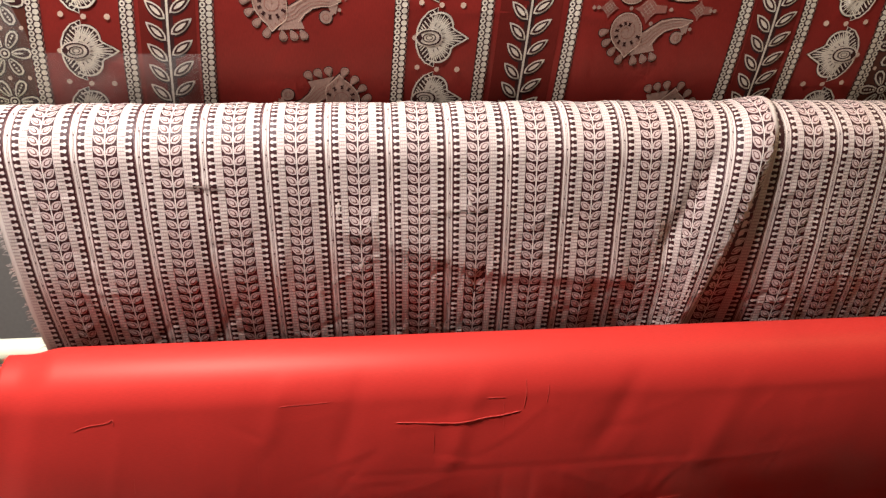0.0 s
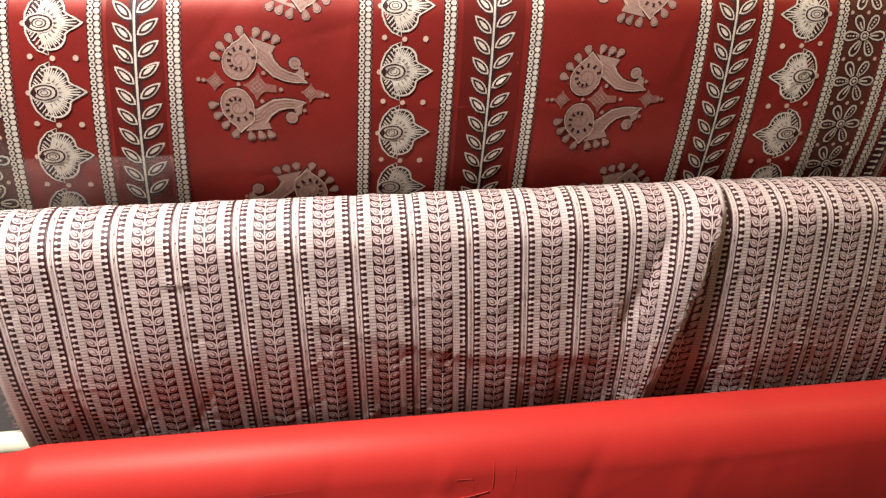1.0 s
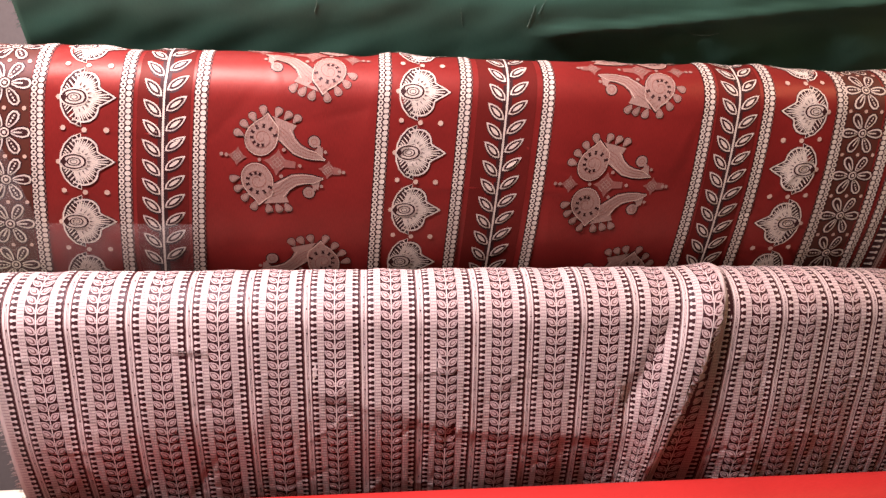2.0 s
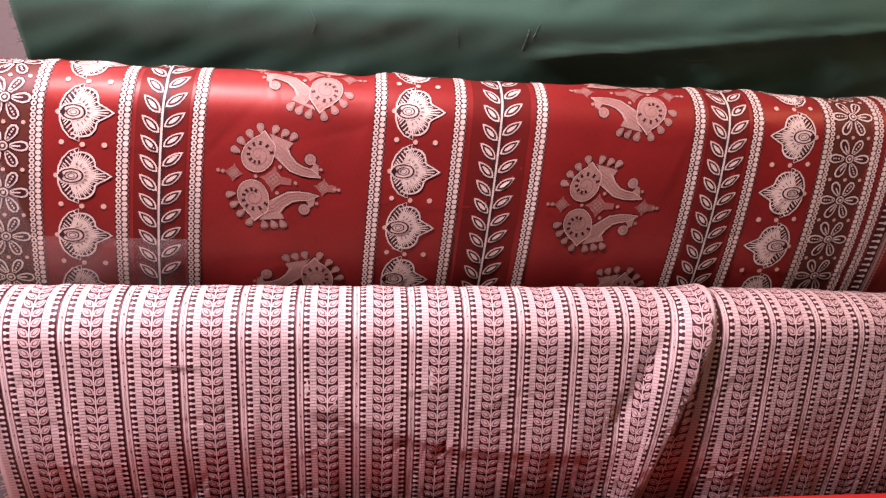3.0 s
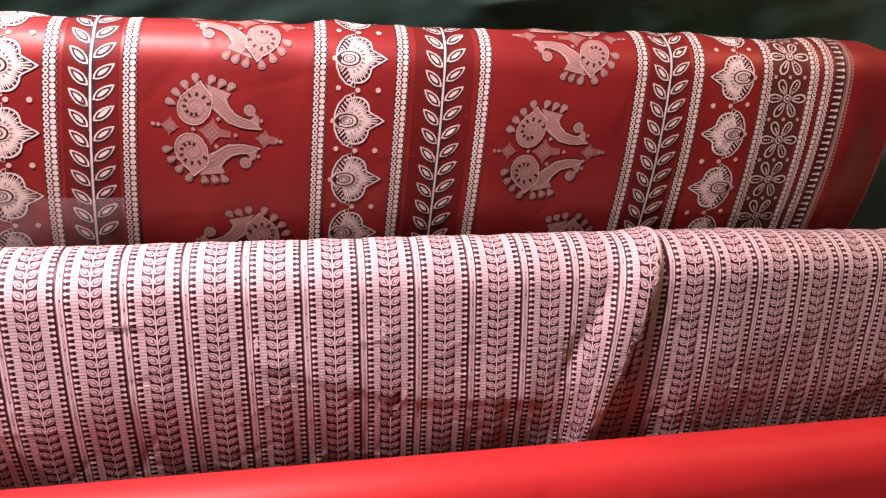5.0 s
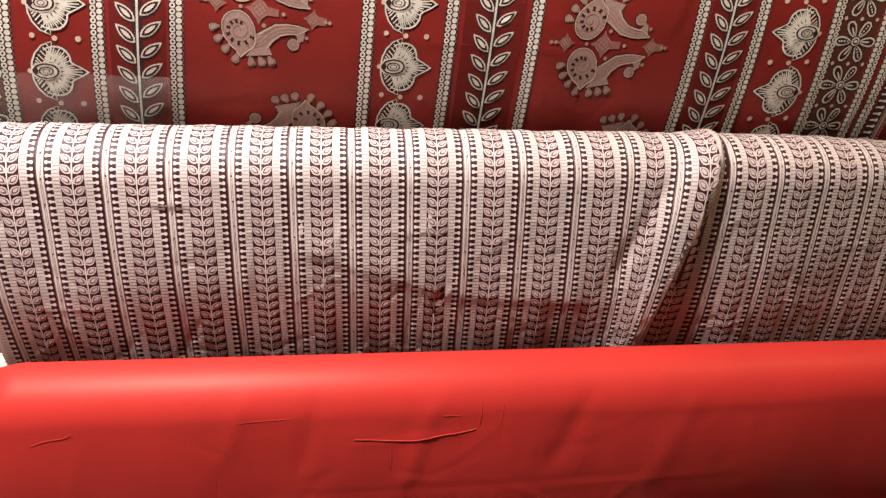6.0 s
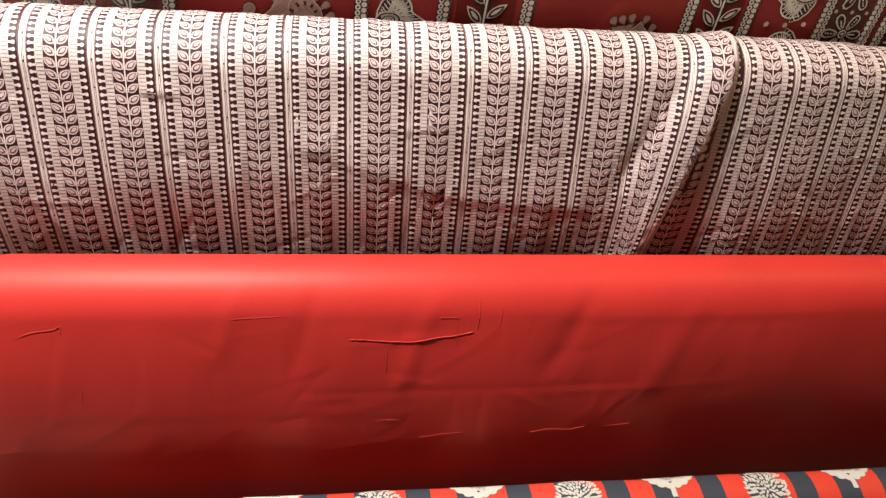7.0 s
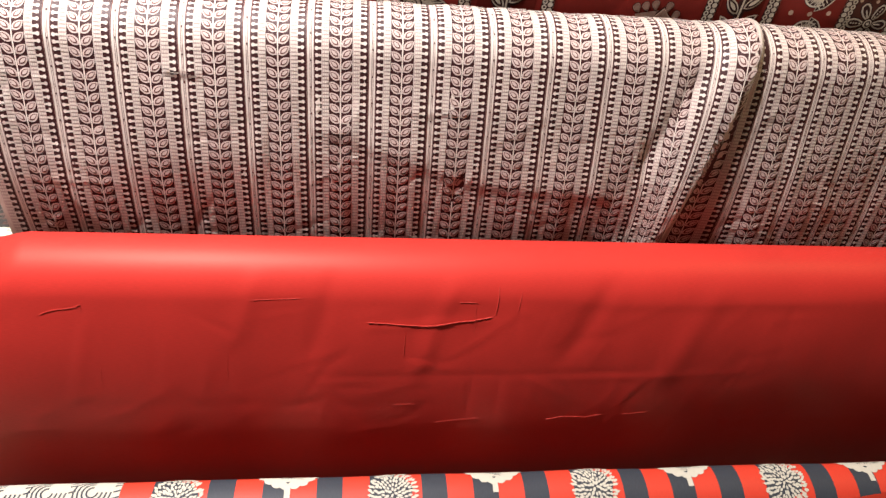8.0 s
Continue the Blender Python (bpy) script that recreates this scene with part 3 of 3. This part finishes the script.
    for layers in drops:
        stack("teardrop", maroon, layers, ob, "", put)
    for star in stars:
        star.lay("star", maroon, "thread_rust", 0.0005, ob, "small rust embroidered star", put)
    knots.lay("star_lattice", maroon, "thread_beige", 0.0008, ob, "", put, "stuff")
    for bead in beads:
        bead.lay("bead", maroon, "thread_beige", 0.0009, ob, "", put)
    marks.lay("stitches", maroon, "maroon_ink", 0.0009, ob, "", put, "stuff")
    lines.lay("stitch_thread", maroon, "thread_rust", 0.0008, ob, "", put, "stuff")
    cord.lay("couched_cord", maroon, "thread_peach", 0.0010, ob, "pale couched cord", put, "stuff")


for x, f in ((0.003, 1), (0.086, 1), (0.158, 1), (0.339, 1), (0.423, 1), (0.511, 1), (0.688, 1), (0.756, 1), (0.840, -1), (0.899, -1), (0.917, -1), (-0.061, 1), (-0.079, 1)):
    bead_border(x, f)
vine_band(0.1225, 0.028, 0.004)
vine_band(0.467, 0.034, 0.0)
vine_band(0.7215, 0.026, 0.009)
lotus_band(0.0463, 0.0775, 1, 0.0640)
lotus_band(0.3767, 0.0642, 1, 0.0627)
lotus_band(0.8007, 0.0747, -1, 0.0638)
flower_band(0.8685, 0.0218, 0.0495)
flower_band(-0.0275, 0.023, 0.0655)
comb_border(0.9265, 1)
comb_border(-0.088, -1)
for v, x, f, size, turn in ((0.137, 0.2200, 1, 0.99, 8.4), (0.021, 0.2805, -1, 1.0, 9.0), (0.2755, 0.2825, -1, 1.0, 0.0)):
    paisley(x, v, f, size, turn)
for v, x, f, size, turn in ((0.1588, 0.5712, 1, 1.0, 0.8), (0.030, 0.629, -1, 1.0, 1.0), (0.288, 0.638, -1, 1.0, 0.0)):
    paisley(x, v, f, size, turn)


# clear film caught between the maroon and the white cloth
def film_surface():
    us, vs = np.linspace(-0.075, 0.152, 40), np.linspace(0.2075, 0.267, 14)
    uu, vv = np.meshgrid(us, vs)
    top_edge = np.interp(uu, [-0.075, -0.03, 0.002], [0.120, 0.126, 0.2075])
    vv = top_edge + (vv - 0.2075) * (0.267 - top_edge) / 0.0595
    lift = 0.0025 + 0.0010 * noise_sum(uu, vv, 51, 60, 50)
    verts = np.concatenate([maroon.at(uu, vv, lift).reshape(-1, 3), maroon.at(uu, vv, lift - 0.0002).reshape(-1, 3)])
    n, m = len(us), len(us) * len(vs)
    top = [(a * n + b, (a + 1) * n + b, (a + 1) * n + b + 1, a * n + b + 1) for a in range(len(vs) - 1) for b in range(n - 1)]
    return verts, top + [tuple(i + m for i in f[::-1]) for f in top], np.tile(np.stack([uu.ravel(), vv.ravel()], -1), (2, 1))


film = tagged(mesh_object("plastic_film", *film_surface()[:2], "film", None, "", film_surface()[2]), "milky clear plastic film caught between two hanging cloths", "plastic film")


# white cotton with printed stripes
PITCH = 0.057


def white_warp(u, v):
    x = np.where(u > 0.627, 0.627 + (u - 0.627) * 0.922, u)
    near = np.exp(-((u - 0.665) / 0.05) ** 2)
    return x - near * 0.13 * np.maximum(v - 0.03, 0) - 0.004 * sstep(0.72, 0.8, u) * sstep(0.05, 0.2, v) + 0.045 * sstep(0.05, -0.05, u) * np.maximum(v - 0.05, 0)


def white_swell(u, v):
    z = 1.021 + 0.0785 - v
    ridge = np.interp(z, [0.80, 0.86, 0.93, 1.045, 1.08], [0.653, 0.661, 0.673, 0.695, 0.702])
    tall = np.interp(z, [0.80, 0.86, 0.93, 1.045, 1.075, 1.10], [0.011, 0.013, 0.016, 0.016, 0.010, 0.0045]) * sstep(-0.05, -0.01, v)
    step = np.interp(z, [0.80, 0.86, 0.93, 1.02, 1.06, 1.10], [0.0108, 0.0108, 0.0100, 0.0082, 0.0066, 0.0045]) * sstep(-0.05, -0.01, v)
    s = u - ridge
    d = np.where(s < 0, tall * np.exp(-(s / np.interp(z, [1.0, 1.09], [0.048, 0.022])) ** 2), step * np.exp(-(s / 0.007) ** 2) + (tall - step) * (0.5 + 0.5 * np.exp(-(s / 0.25) ** 2)))
    d = d - (0.62 - 0.22 * sstep(0.70, 0.76, u)) * np.minimum(np.maximum(1.0 - z, 0), 0.18) ** 2 - 0.26 * np.maximum(0.82 - z, 0)
    # below the swag the cloth turns in towards the wall
    hem = np.maximum(np.interp(u, [-0.05, 0.15, 0.25, 0.36, 0.43, 0.58, 0.70, 1.0], [0.915, 0.925, 0.935, 0.920, 0.902, 0.893, 0.886, 0.898]) - z, 0)
    d = d - 0.085 * (hem - 0.013 * (1 - np.exp(-hem / 0.013)))
    # creases that hang like shallow swags
    for us, zs, w, amp in (
        ([0.25, 0.30, 0.36, 0.43, 0.50, 0.58], [0.958, 0.945, 0.925, 0.905, 0.900, 0.895], 0.010, 0.0019),
        ([0.115, 0.14, 0.165], [1.004, 1.003, 1.000], 0.004, 0.0022), ([0.27, 0.285, 0.30], [0.954, 0.952, 0.950], 0.005, 0.0022),
        ([0.70, 0.75, 0.80], [0.985, 0.988, 0.985], 0.004, 0.0004), ([0.33, 0.37, 0.42], [0.975, 0.973, 0.977], 0.003, 0.0010)):
        line = np.interp(u, us, zs)
        ends = sstep(us[0] - 0.01, us[0] + 0.03, u) * sstep(us[-1] + 0.01, us[-1] - 0.03, u)
        q = (z - line) / w
        d = d + amp * ends * np.where(q > 0, np.exp(-(q / 3.0) ** 2), np.exp(-q ** 2))
    # slanting soft folds beside the pleat
    for a, lean, w, amp, lo, hi in ((0.638, 0.48, 0.014, -0.0044, 0.06, 0.15), (0.218, 0.10, 0.007, 0.0016, 0.135, 0.16)):
        f = u - a + lean * (v - 0.09)
        d = d + amp * np.exp(-(f / w) ** 2) * sstep(lo - 0.02, lo + 0.03, v) * sstep(hi + 0.06, hi, v)
    d = d + 0.0011 * noise_sum(u, v, 21, 55, 18) * sstep(0.05, 0.14, v) + 0.0005 * noise_sum(u, v, 22, 150, 40) * sstep(0.08, 0.16, v) + crumple(u, v, 24, 130, (-0.04, 1.1, 0.09, 0.27), 0.0007) * sstep(0.07, 0.13, v)
    return d + 0.0006 * noise_sum(u, v, 23, 130, 10) * sstep(0.1, 0.02, v)


def white_crest(u):
    return 0.007 * sstep(0.75, 1.05, u)


white = Cloth(-0.050, 1.16, *ROLLS["white"], 0.050, 0.35, 0.20, white_warp, white_swell, white_crest, (0.0005, -0.0045))
white_ob = tagged(white.sheet("hanging_fabric", "cream", 0.003), "cream cotton cloth printed with dark maroon leaf stripes, pleated", "fabric", "fabrics on the rack")
inner_roll(white, "cream", white_ob)
W0, W1 = -0.045, 0.285


def leaf_stripe(x):
    lo, hi = x - 0.0108, x + 0.0108
    if lo < white.x0 or hi > white.x1:
        return
    ob = Print().strip(lo, hi, W0, W1, 0.004).lay("leaf_stripe", white, "print_dark", 0.0002, white_ob, "dark maroon stripe with pale leaves on a stem")
    Print().strip(x - 0.0006, x + 0.0006, W0, W1, 0.004).lay("stem", white, "cream", 0.0006, ob)
    rest = [Print(), Print(), Print()]
    v = W0 + 0.002
    while v < W1 - 0.014:
        for sg in (1, -1):
            one = [Print(), Print(), Print()] if 0.2 < x < 0.46 else rest
            a = math.radians(40) if sg > 0 else math.radians(140)
            c, s = math.cos(a), -math.sin(a)
            f = (x + sg * 0.0009, v + 0.0092)
            one[0].leaf(f[0], f[1], 0.0126, 0.0075, a, 6)
            one[1].leaf(f[0] + 0.0017 * c, f[1] + 0.0017 * s, 0.0094, 0.0046, a, 5)
            one[2].leaf(f[0] + 0.0032 * c, f[1] + 0.0032 * s, 0.0072, 0.0030, a, 4)
            if one is not rest:
                stack("leaf", white, list(zip(one, ("leaf_pale", "print_mid", "leaf_pale"), (0.0005, 0.0007, 0.0009))), ob)
        v += 0.0101
    if rest[0].points:
        stack("leaf_print", white, list(zip(rest, ("leaf_pale", "print_mid", "leaf_pale"), (0.0005, 0.0007, 0.0009))), ob, kind="stuff")


def comb_stripe(x0, x1, flip):
    """A dark stripe with pale round-headed teeth that grow from one side."""
    ob = Print().strip(x0, x1, W0, W1, 0.004).lay("comb_stripe", white, "print_dark", 0.0002, white_ob, "dark stripe with pale round-headed teeth")
    teeth = Print()
    v = W0 + 0.003
    foot = x0 if flip > 0 else x1
    while v < W1 - 0.003:
        teeth.box(*sorted((foot, foot + flip * 0.0044)), v - 0.0010, v + 0.0010)
        teeth.disc(foot + flip * 0.0042, v, 0.0017, 0.0019, 8)
        v += 0.0062
    teeth.lay("tooth_print", white, "cream", 0.0005, ob, kind="stuff")


def bead_stripe(x0, x1):
    ob = Print().strip(x0, x1, W0, W1, 0.004).lay("bead_stripe", white, "pinkish", 0.0002, white_ob, "pale pink stripe of tiny beads")
    beads = Print()
    v = W0 + 0.002
    while v < W1 - 0.002:
        for f in (0.22, 0.55, 0.86):
            beads.box(x0 + (x1 - x0) * f - 0.0008, x0 + (x1 - x0) * f + 0.0008, v - 0.0011, v + 0.0011)
        v += 0.0034
    beads.lay("bead_print", white, "cream", 0.0005, ob, kind="stuff")


def lined_stripe(x0, x1):
    lines, flecks = Print(), Print()
    for f in (0.0, 0.42, 0.62, 0.98):
        w = 0.0007 if f in (0.0, 0.98) else 0.00035
        lines.strip(x0 + (x1 - x0) * f - w / 2, x0 + (x1 - x0) * f + w / 2, W0, W1, 0.004)
    rng = random.Random(int(x0 * 1e5))
    v = W0 + rng.uniform(0, 0.02)
    while v < W1:
        flecks.disc(x0 + (x1 - x0) * 0.55, v, 0.0007, 0.0009, 6)
        v += 0.0245
    ob = lines.lay("lined_stripe", white, "print_mid", 0.0003, white_ob, "fine maroon lines on cream")
    flecks.lay("fleck_print", white, "print_dark", 0.0006, ob, kind="stuff")


for k in range(-1, 21):
    x = k * PITCH
    leaf_stripe(x)
    for fn, a, b, extra in ((bead_stripe, 0.20, 0.305, ()), (comb_stripe, 0.315, 0.445, (1,)), (lined_stripe, 0.455, 0.575, ()), (comb_stripe, 0.580, 0.690, (-1,)), (bead_stripe, 0.70, 0.80, ())):
        if x + a * PITCH > white.x0 and x + b * PITCH < white.x1:
            fn(x + a * PITCH, x + b * PITCH, *extra)


def fray(cloth, mat, parent, side, count, v0, v1, seed, longest=0.007):
    """Loose weft ends along one side edge of a cloth."""
    rng = random.Random(seed)
    pr = Print()
    edge = cloth.x0 if side < 0 else cloth.x1
    for _ in range(count):
        v, n = rng.uniform(v0, v1), rng.uniform(0.25, 1.0) * longest
        droop = rng.uniform(-0.2, 0.9)
        pr.ribbon([(edge - side * 0.001, v), (edge + side * 0.5 * n, v + 0.3 * droop * n), (edge + side * n, v + droop * n)], [0.0006, 0.0005, 0.0002])
    pr.lay("frayed_edge", cloth, mat, 0.0002, parent, "short frayed threads along the cut edge", kind="stuff")


fray(white, "cream", white_ob, -1, 130, 0.03, 0.27, 61)
fray(green, "green_lint", green_ob, -1, 110, 0.03, 0.27, 63, 0.006)


# red satin
def red_swell(u, v):
    z = 0.815 + 0.0723 - v
    dip = np.maximum(0.835 - z, 0)
    d = 0.13 * (dip - 0.015 * (1 - np.exp(-dip / 0.015))) - (0.98 + 0.38 * sstep(0.45, 0.85, u)) * np.minimum(dip, 0.17) ** 2 - 0.38 * np.maximum(dip - 0.17, 0)
    d = d + 0.0010 * noise_sum(u + 0.15 * v, v, 31, 22, 9) * sstep(0.05, 0.13, v) + 0.00022 * noise_sum(u + 0.15 * v, v, 32, 75, 14) * sstep(0.05, 0.12, v) + 0.00010 * noise_sum(u, v, 34, 150, 50) * sstep(0.05, 0.10, v) + crumple(u, v, 33, 120, (-0.03, 0.75, 0.06, 0.25), 0.0004) * sstep(0.055, 0.10, v)
    for a, b, la, lb, w, amp in ((0.30, 0.10, 0.45, 0.09, 0.004, 0.0006), (0.24, 0.154, 0.62, 0.150, 0.0035, -0.0003), (0.52, 0.075, 0.80, 0.07, 0.004, 0.0003), (0.5, 0.16, 0.72, 0.152, 0.004, 0.0003), (0.0, 0.185, 0.4, 0.19, 0.006, -0.00015)):
        line = b + (lb - b) * (u - a) / (la - a)
        d = d + amp * np.exp(-((v - line) / w) ** 2) * sstep(a - 0.02, a + 0.06, u) * sstep(la + 0.02, la - 0.06, u)
    for a, b, c, lean, w, amp in ((0.418, 0.155, 0.198, 0.03, 0.003, -0.0006), (0.447, 0.152, 0.195, 0.05, 0.003, -0.0005), (0.395, 0.055, 0.15, 0.35, 0.010, 0.0011), (0.55, 0.05, 0.13, 0.45, 0.012, -0.0013), (0.28, 0.05, 0.12, 0.25, 0.009, -0.0008), (0.21, 0.05, 0.11, 0.3, 0.010, 0.0009), (0.07, 0.09, 0.18, 0.05, 0.005, 0.0005), (0.66, 0.06, 0.16, 0.4, 0.014, 0.0010)):
        d = d + amp * np.exp(-((u - a + lean * (v - b)) / w) ** 2) * sstep(b - 0.015, b + 0.015, v) * sstep(c + 0.02, c - 0.01, v)
    return d


def red_crest(u):
    return 0.006 * sstep(0.005, -0.03, u)


def red_warp(u, v):
    return u - 0.30 * np.maximum(v - 0.04, 0) * sstep(0.20, -0.03, u)


red = Cloth(-0.046, 1.15, *ROLLS["red"], 0.046, 0.34, 0.20, red_warp, red_swell, red_crest, (-0.004, -0.003))
red_ob = tagged(red.sheet("hanging_fabric", "red", 0.0035), "plain orange-red satin cloth with pulled threads", "fabric", "fabrics on the rack")
inner_roll(red, "red", red_ob, -0.035, 0.030)


fray(red, "red_thread", red_ob, -1, 120, -0.02, 0.26, 62, 0.005)


def loose_thread(cloth, parent, mat, points, width, label):
    """A loose thread that lies on a cloth: (x, v) points."""
    p = np.asarray(points, float)
    t = np.linspace(0, len(p) - 1, 6 * len(p))
    u, v = np.interp(t, range(len(p)), p[:, 0]), np.interp(t, range(len(p)), p[:, 1])
    u, v = u + 0.0004 * np.sin(3.1 * t + 40 * p[0, 0]), v + 0.0005 * np.sin(2.2 * t + 90 * p[0, 0])
    mid = cloth.at(u, v, 0.0002 + 0.2 * width)
    verts, faces = [], []
    n = 6
    for i, m in enumerate(mid):
        d = mid[min(i + 1, len(mid) - 1)] - mid[max(i - 1, 0)]
        d = d / (np.linalg.norm(d) + 1e-9)
        a = np.cross(d, (0, -1, 0))
        a = a / (np.linalg.norm(a) + 1e-9)
        b = np.cross(d, a)
        w = 0.52 * width * (0.8 + 0.35 * math.sin(2.3 * i + 60 * p[0, 0])) * (0.35 if i in (0, len(mid) - 1) else 1.0) / 2
        verts += [m + w * (math.cos(2 * math.pi * k / n) * a + math.sin(2 * math.pi * k / n) * b) for k in range(n)]
    for i in range(len(mid) - 1):
        for k in range(n):
            faces.append((i * n + k, i * n + (k + 1) % n, (i + 1) * n + (k + 1) % n, (i + 1) * n + k))
    mesh_object("loose_thread", verts, faces, mat, parent, label, np.repeat(np.stack([u, v], -1), n, 0))


for pts, w in (
    ([(0.3135, 0.0925), (0.336, 0.0945), (0.369, 0.0955), (0.396, 0.0925), (0.412, 0.0912), (0.433, 0.0860)], 0.0016),
    ([(0.4365, 0.083), (0.4375, 0.068), (0.4385, 0.0545)], 0.0013), ([(0.458, 0.081), (0.460, 0.060)], 0.0009),
    ([(0.349, 0.1035), (0.349, 0.128)], 0.0008), ([(0.032, 0.0862), (0.041, 0.0830), (0.047, 0.0805), (0.061, 0.0790), (0.0635, 0.0765), (0.0655, 0.0830)], 0.0010),
    ([(0.502, 0.2110), (0.52, 0.2088), (0.545, 0.2110), (0.563, 0.2060)], 0.0011), ([(0.585, 0.207), (0.612, 0.2058)], 0.0008),
    ([(0.400, 0.072), (0.418, 0.0716)], 0.0009), ([(0.417, 0.076), (0.4165, 0.104)], 0.0007), ([(0.205, 0.071), (0.255, 0.068)], 0.0006),
    ([(0.385, 0.213), (0.43, 0.207)], 0.0006), ([(0.083, 0.140), (0.084, 0.160)], 0.0006), ([(0.34, 0.188), (0.365, 0.187)], 0.0006), ([(0.182, 0.130), (0.182, 0.155)], 0.0006),
):
    loose_thread(red, red_ob, "red_thread", pts, w, "pulled red thread")
for pts, w in (
    ([(0.262, 0.165), (0.266, 0.178), (0.263, 0.188)], 0.0008), ([(0.425, 0.180), (0.428, 0.200)], 0.0007), ([(0.508, 0.176), (0.503, 0.200)], 0.0007),
    ([(0.52, 0.170), (0.514, 0.186)], 0.0006), ([(0.70, 0.202), (0.72, 0.204), (0.735, 0.202)], 0.0007), ([(0.15, 0.155), (0.153, 0.17)], 0.0006),
):
    loose_thread(green, green_ob, "green_lint", pts, w, "pale lint thread")


# striped cloth on the lowest rail
def striped_swell(u, v):
    return 0.0008 * noise_sum(u, v, 41, 30, 20)


striped = Cloth(-0.05, 1.14, *ROLLS["striped"], 0.04, 0.30, 0.18, None, striped_swell, None, (0.0043, 0.004))
striped_ob = tagged(striped.sheet("hanging_fabric", "orange_red", 0.006), "orange-red cloth with slate stripes and ivory tree motifs", "fabric", "fabrics on the rack")
inner_roll(striped, "orange_red", striped_ob)
for k in range(20):
    x = 0.1140 + 0.0510 * k
    if x + 0.027 < striped.x1:
        Print().strip(x, x + 0.0248, -0.06, 0.12).lay("dark_stripe", striped, "navy", 0.0002, striped_ob)
Print().strip(striped.x0 + 0.001, 0.085, -0.06, 0.12).lay("border_band", striped, "ivory", 0.0003, striped_ob, "ivory border printed with grey scrolls")
scroll = Print()
for k in range(3):
    cx = -0.02 + 0.040 * k
    for r in (0.005, 0.009, 0.013, 0.017):
        scroll.ribbon([(cx + r * math.cos(t * 0.4), 0.008 + 1.1 * r * math.sin(t * 0.4)) for t in range(13)], 0.0016)
    for j in range(6):
        scroll.ribbon([(cx + 0.019, -0.02 + 0.007 * j), (cx + 0.025, -0.022 + 0.007 * j)], 0.0016)
    scroll.ribbon([(cx + 0.0185, -0.03), (cx + 0.0185, 0.04)], 0.0014)
    scroll.ribbon([(cx + 0.0255, -0.03), (cx + 0.0255, 0.04)], 0.0014)
scroll.lay("scrolls", striped, "navy", 0.0005, striped_ob, "thin dark scroll lines")


def leafy_tree(x, v):
    """A printed tree crown of many small pale leaves that fan out from its stem."""
    rng = random.Random(int(x * 1000))
    ob = Print().ring(x, v, lambda t: 0.0188 + 0.001 * math.sin(7 * t), 0.02, 1.0, 32, 5).lay("tree_motif", striped, "navy", 0.0005, striped_ob, "printed tree crown of small ivory leaves")
    crown = Print()
    for ring, n in ((0.001, 5), (0.005, 12), (0.009, 19), (0.013, 26), (0.017, 32), (0.021, 38), (0.0235, 40)):
        for k in range(n):
            t = 2 * math.pi * (k + 0.5 * (n % 2)) / n + rng.uniform(-0.07, 0.07)
            size = rng.uniform(0.85, 1.15)
            crown.leaf(x + 0.86 * ring * math.cos(t), v - 1.15 * ring * math.sin(t), 0.0050 * size, 0.0027 * size, t + 0.35 * math.cos(t) + rng.uniform(-0.2, 0.2), 4)
    crown.lay("leaf_crown", striped, "ivory", 0.0008, ob, kind="stuff")


def round_tree(x, v):
    """A printed tree with a plain scalloped crown, a few drawn boughs and a short trunk."""
    rng = random.Random(int(x * 1000))

    def crown(t):
        return 0.0265 + 0.0022 * abs(math.sin(8.5 * t)) + 0.0012 * math.cos(t * 2)

    ob = Print().ring(x, v, crown, 0.02, 1.0, 68, 7).lay("tree_motif", striped, "ivory", 0.0005, striped_ob, "ivory printed round tree")
    Print().strip(x - 0.0028, x + 0.0028, v + 0.024, v + 0.036).lay("tree_trunk", striped, "ivory", 0.0006, ob)
    ink = Print()
    for _ in range(16):
        r, t = 0.020 * math.sqrt(rng.random()), rng.uniform(0, 6.28)
        a, b, q = x + r * math.cos(t), v + r * math.sin(t), rng.uniform(2.4, 3.4)
        ink.ribbon([(a + q * 0.0013 * math.cos(0.5 * h), b - 0.0030 * math.sin(0.5 * h)) for h in range(6)], [0.0004, 0.0007, 0.0009, 0.0009, 0.0007, 0.0004])
    for h in range(5):
        ink.ribbon([(x, v + 0.020), (x + 0.003 * (h - 2), v + 0.008), (x + 0.006 * (h - 2), v - 0.002)], [0.0011, 0.0009, 0.0005])
    ink.lay("bough_print", striped, "navy", 0.0008, ob, kind="stuff")


for k in range(10):
    (leafy_tree if k % 2 == 0 else round_tree)(0.1375 + 0.1016 * k, 0.017 if k % 2 == 0 else -0.016)
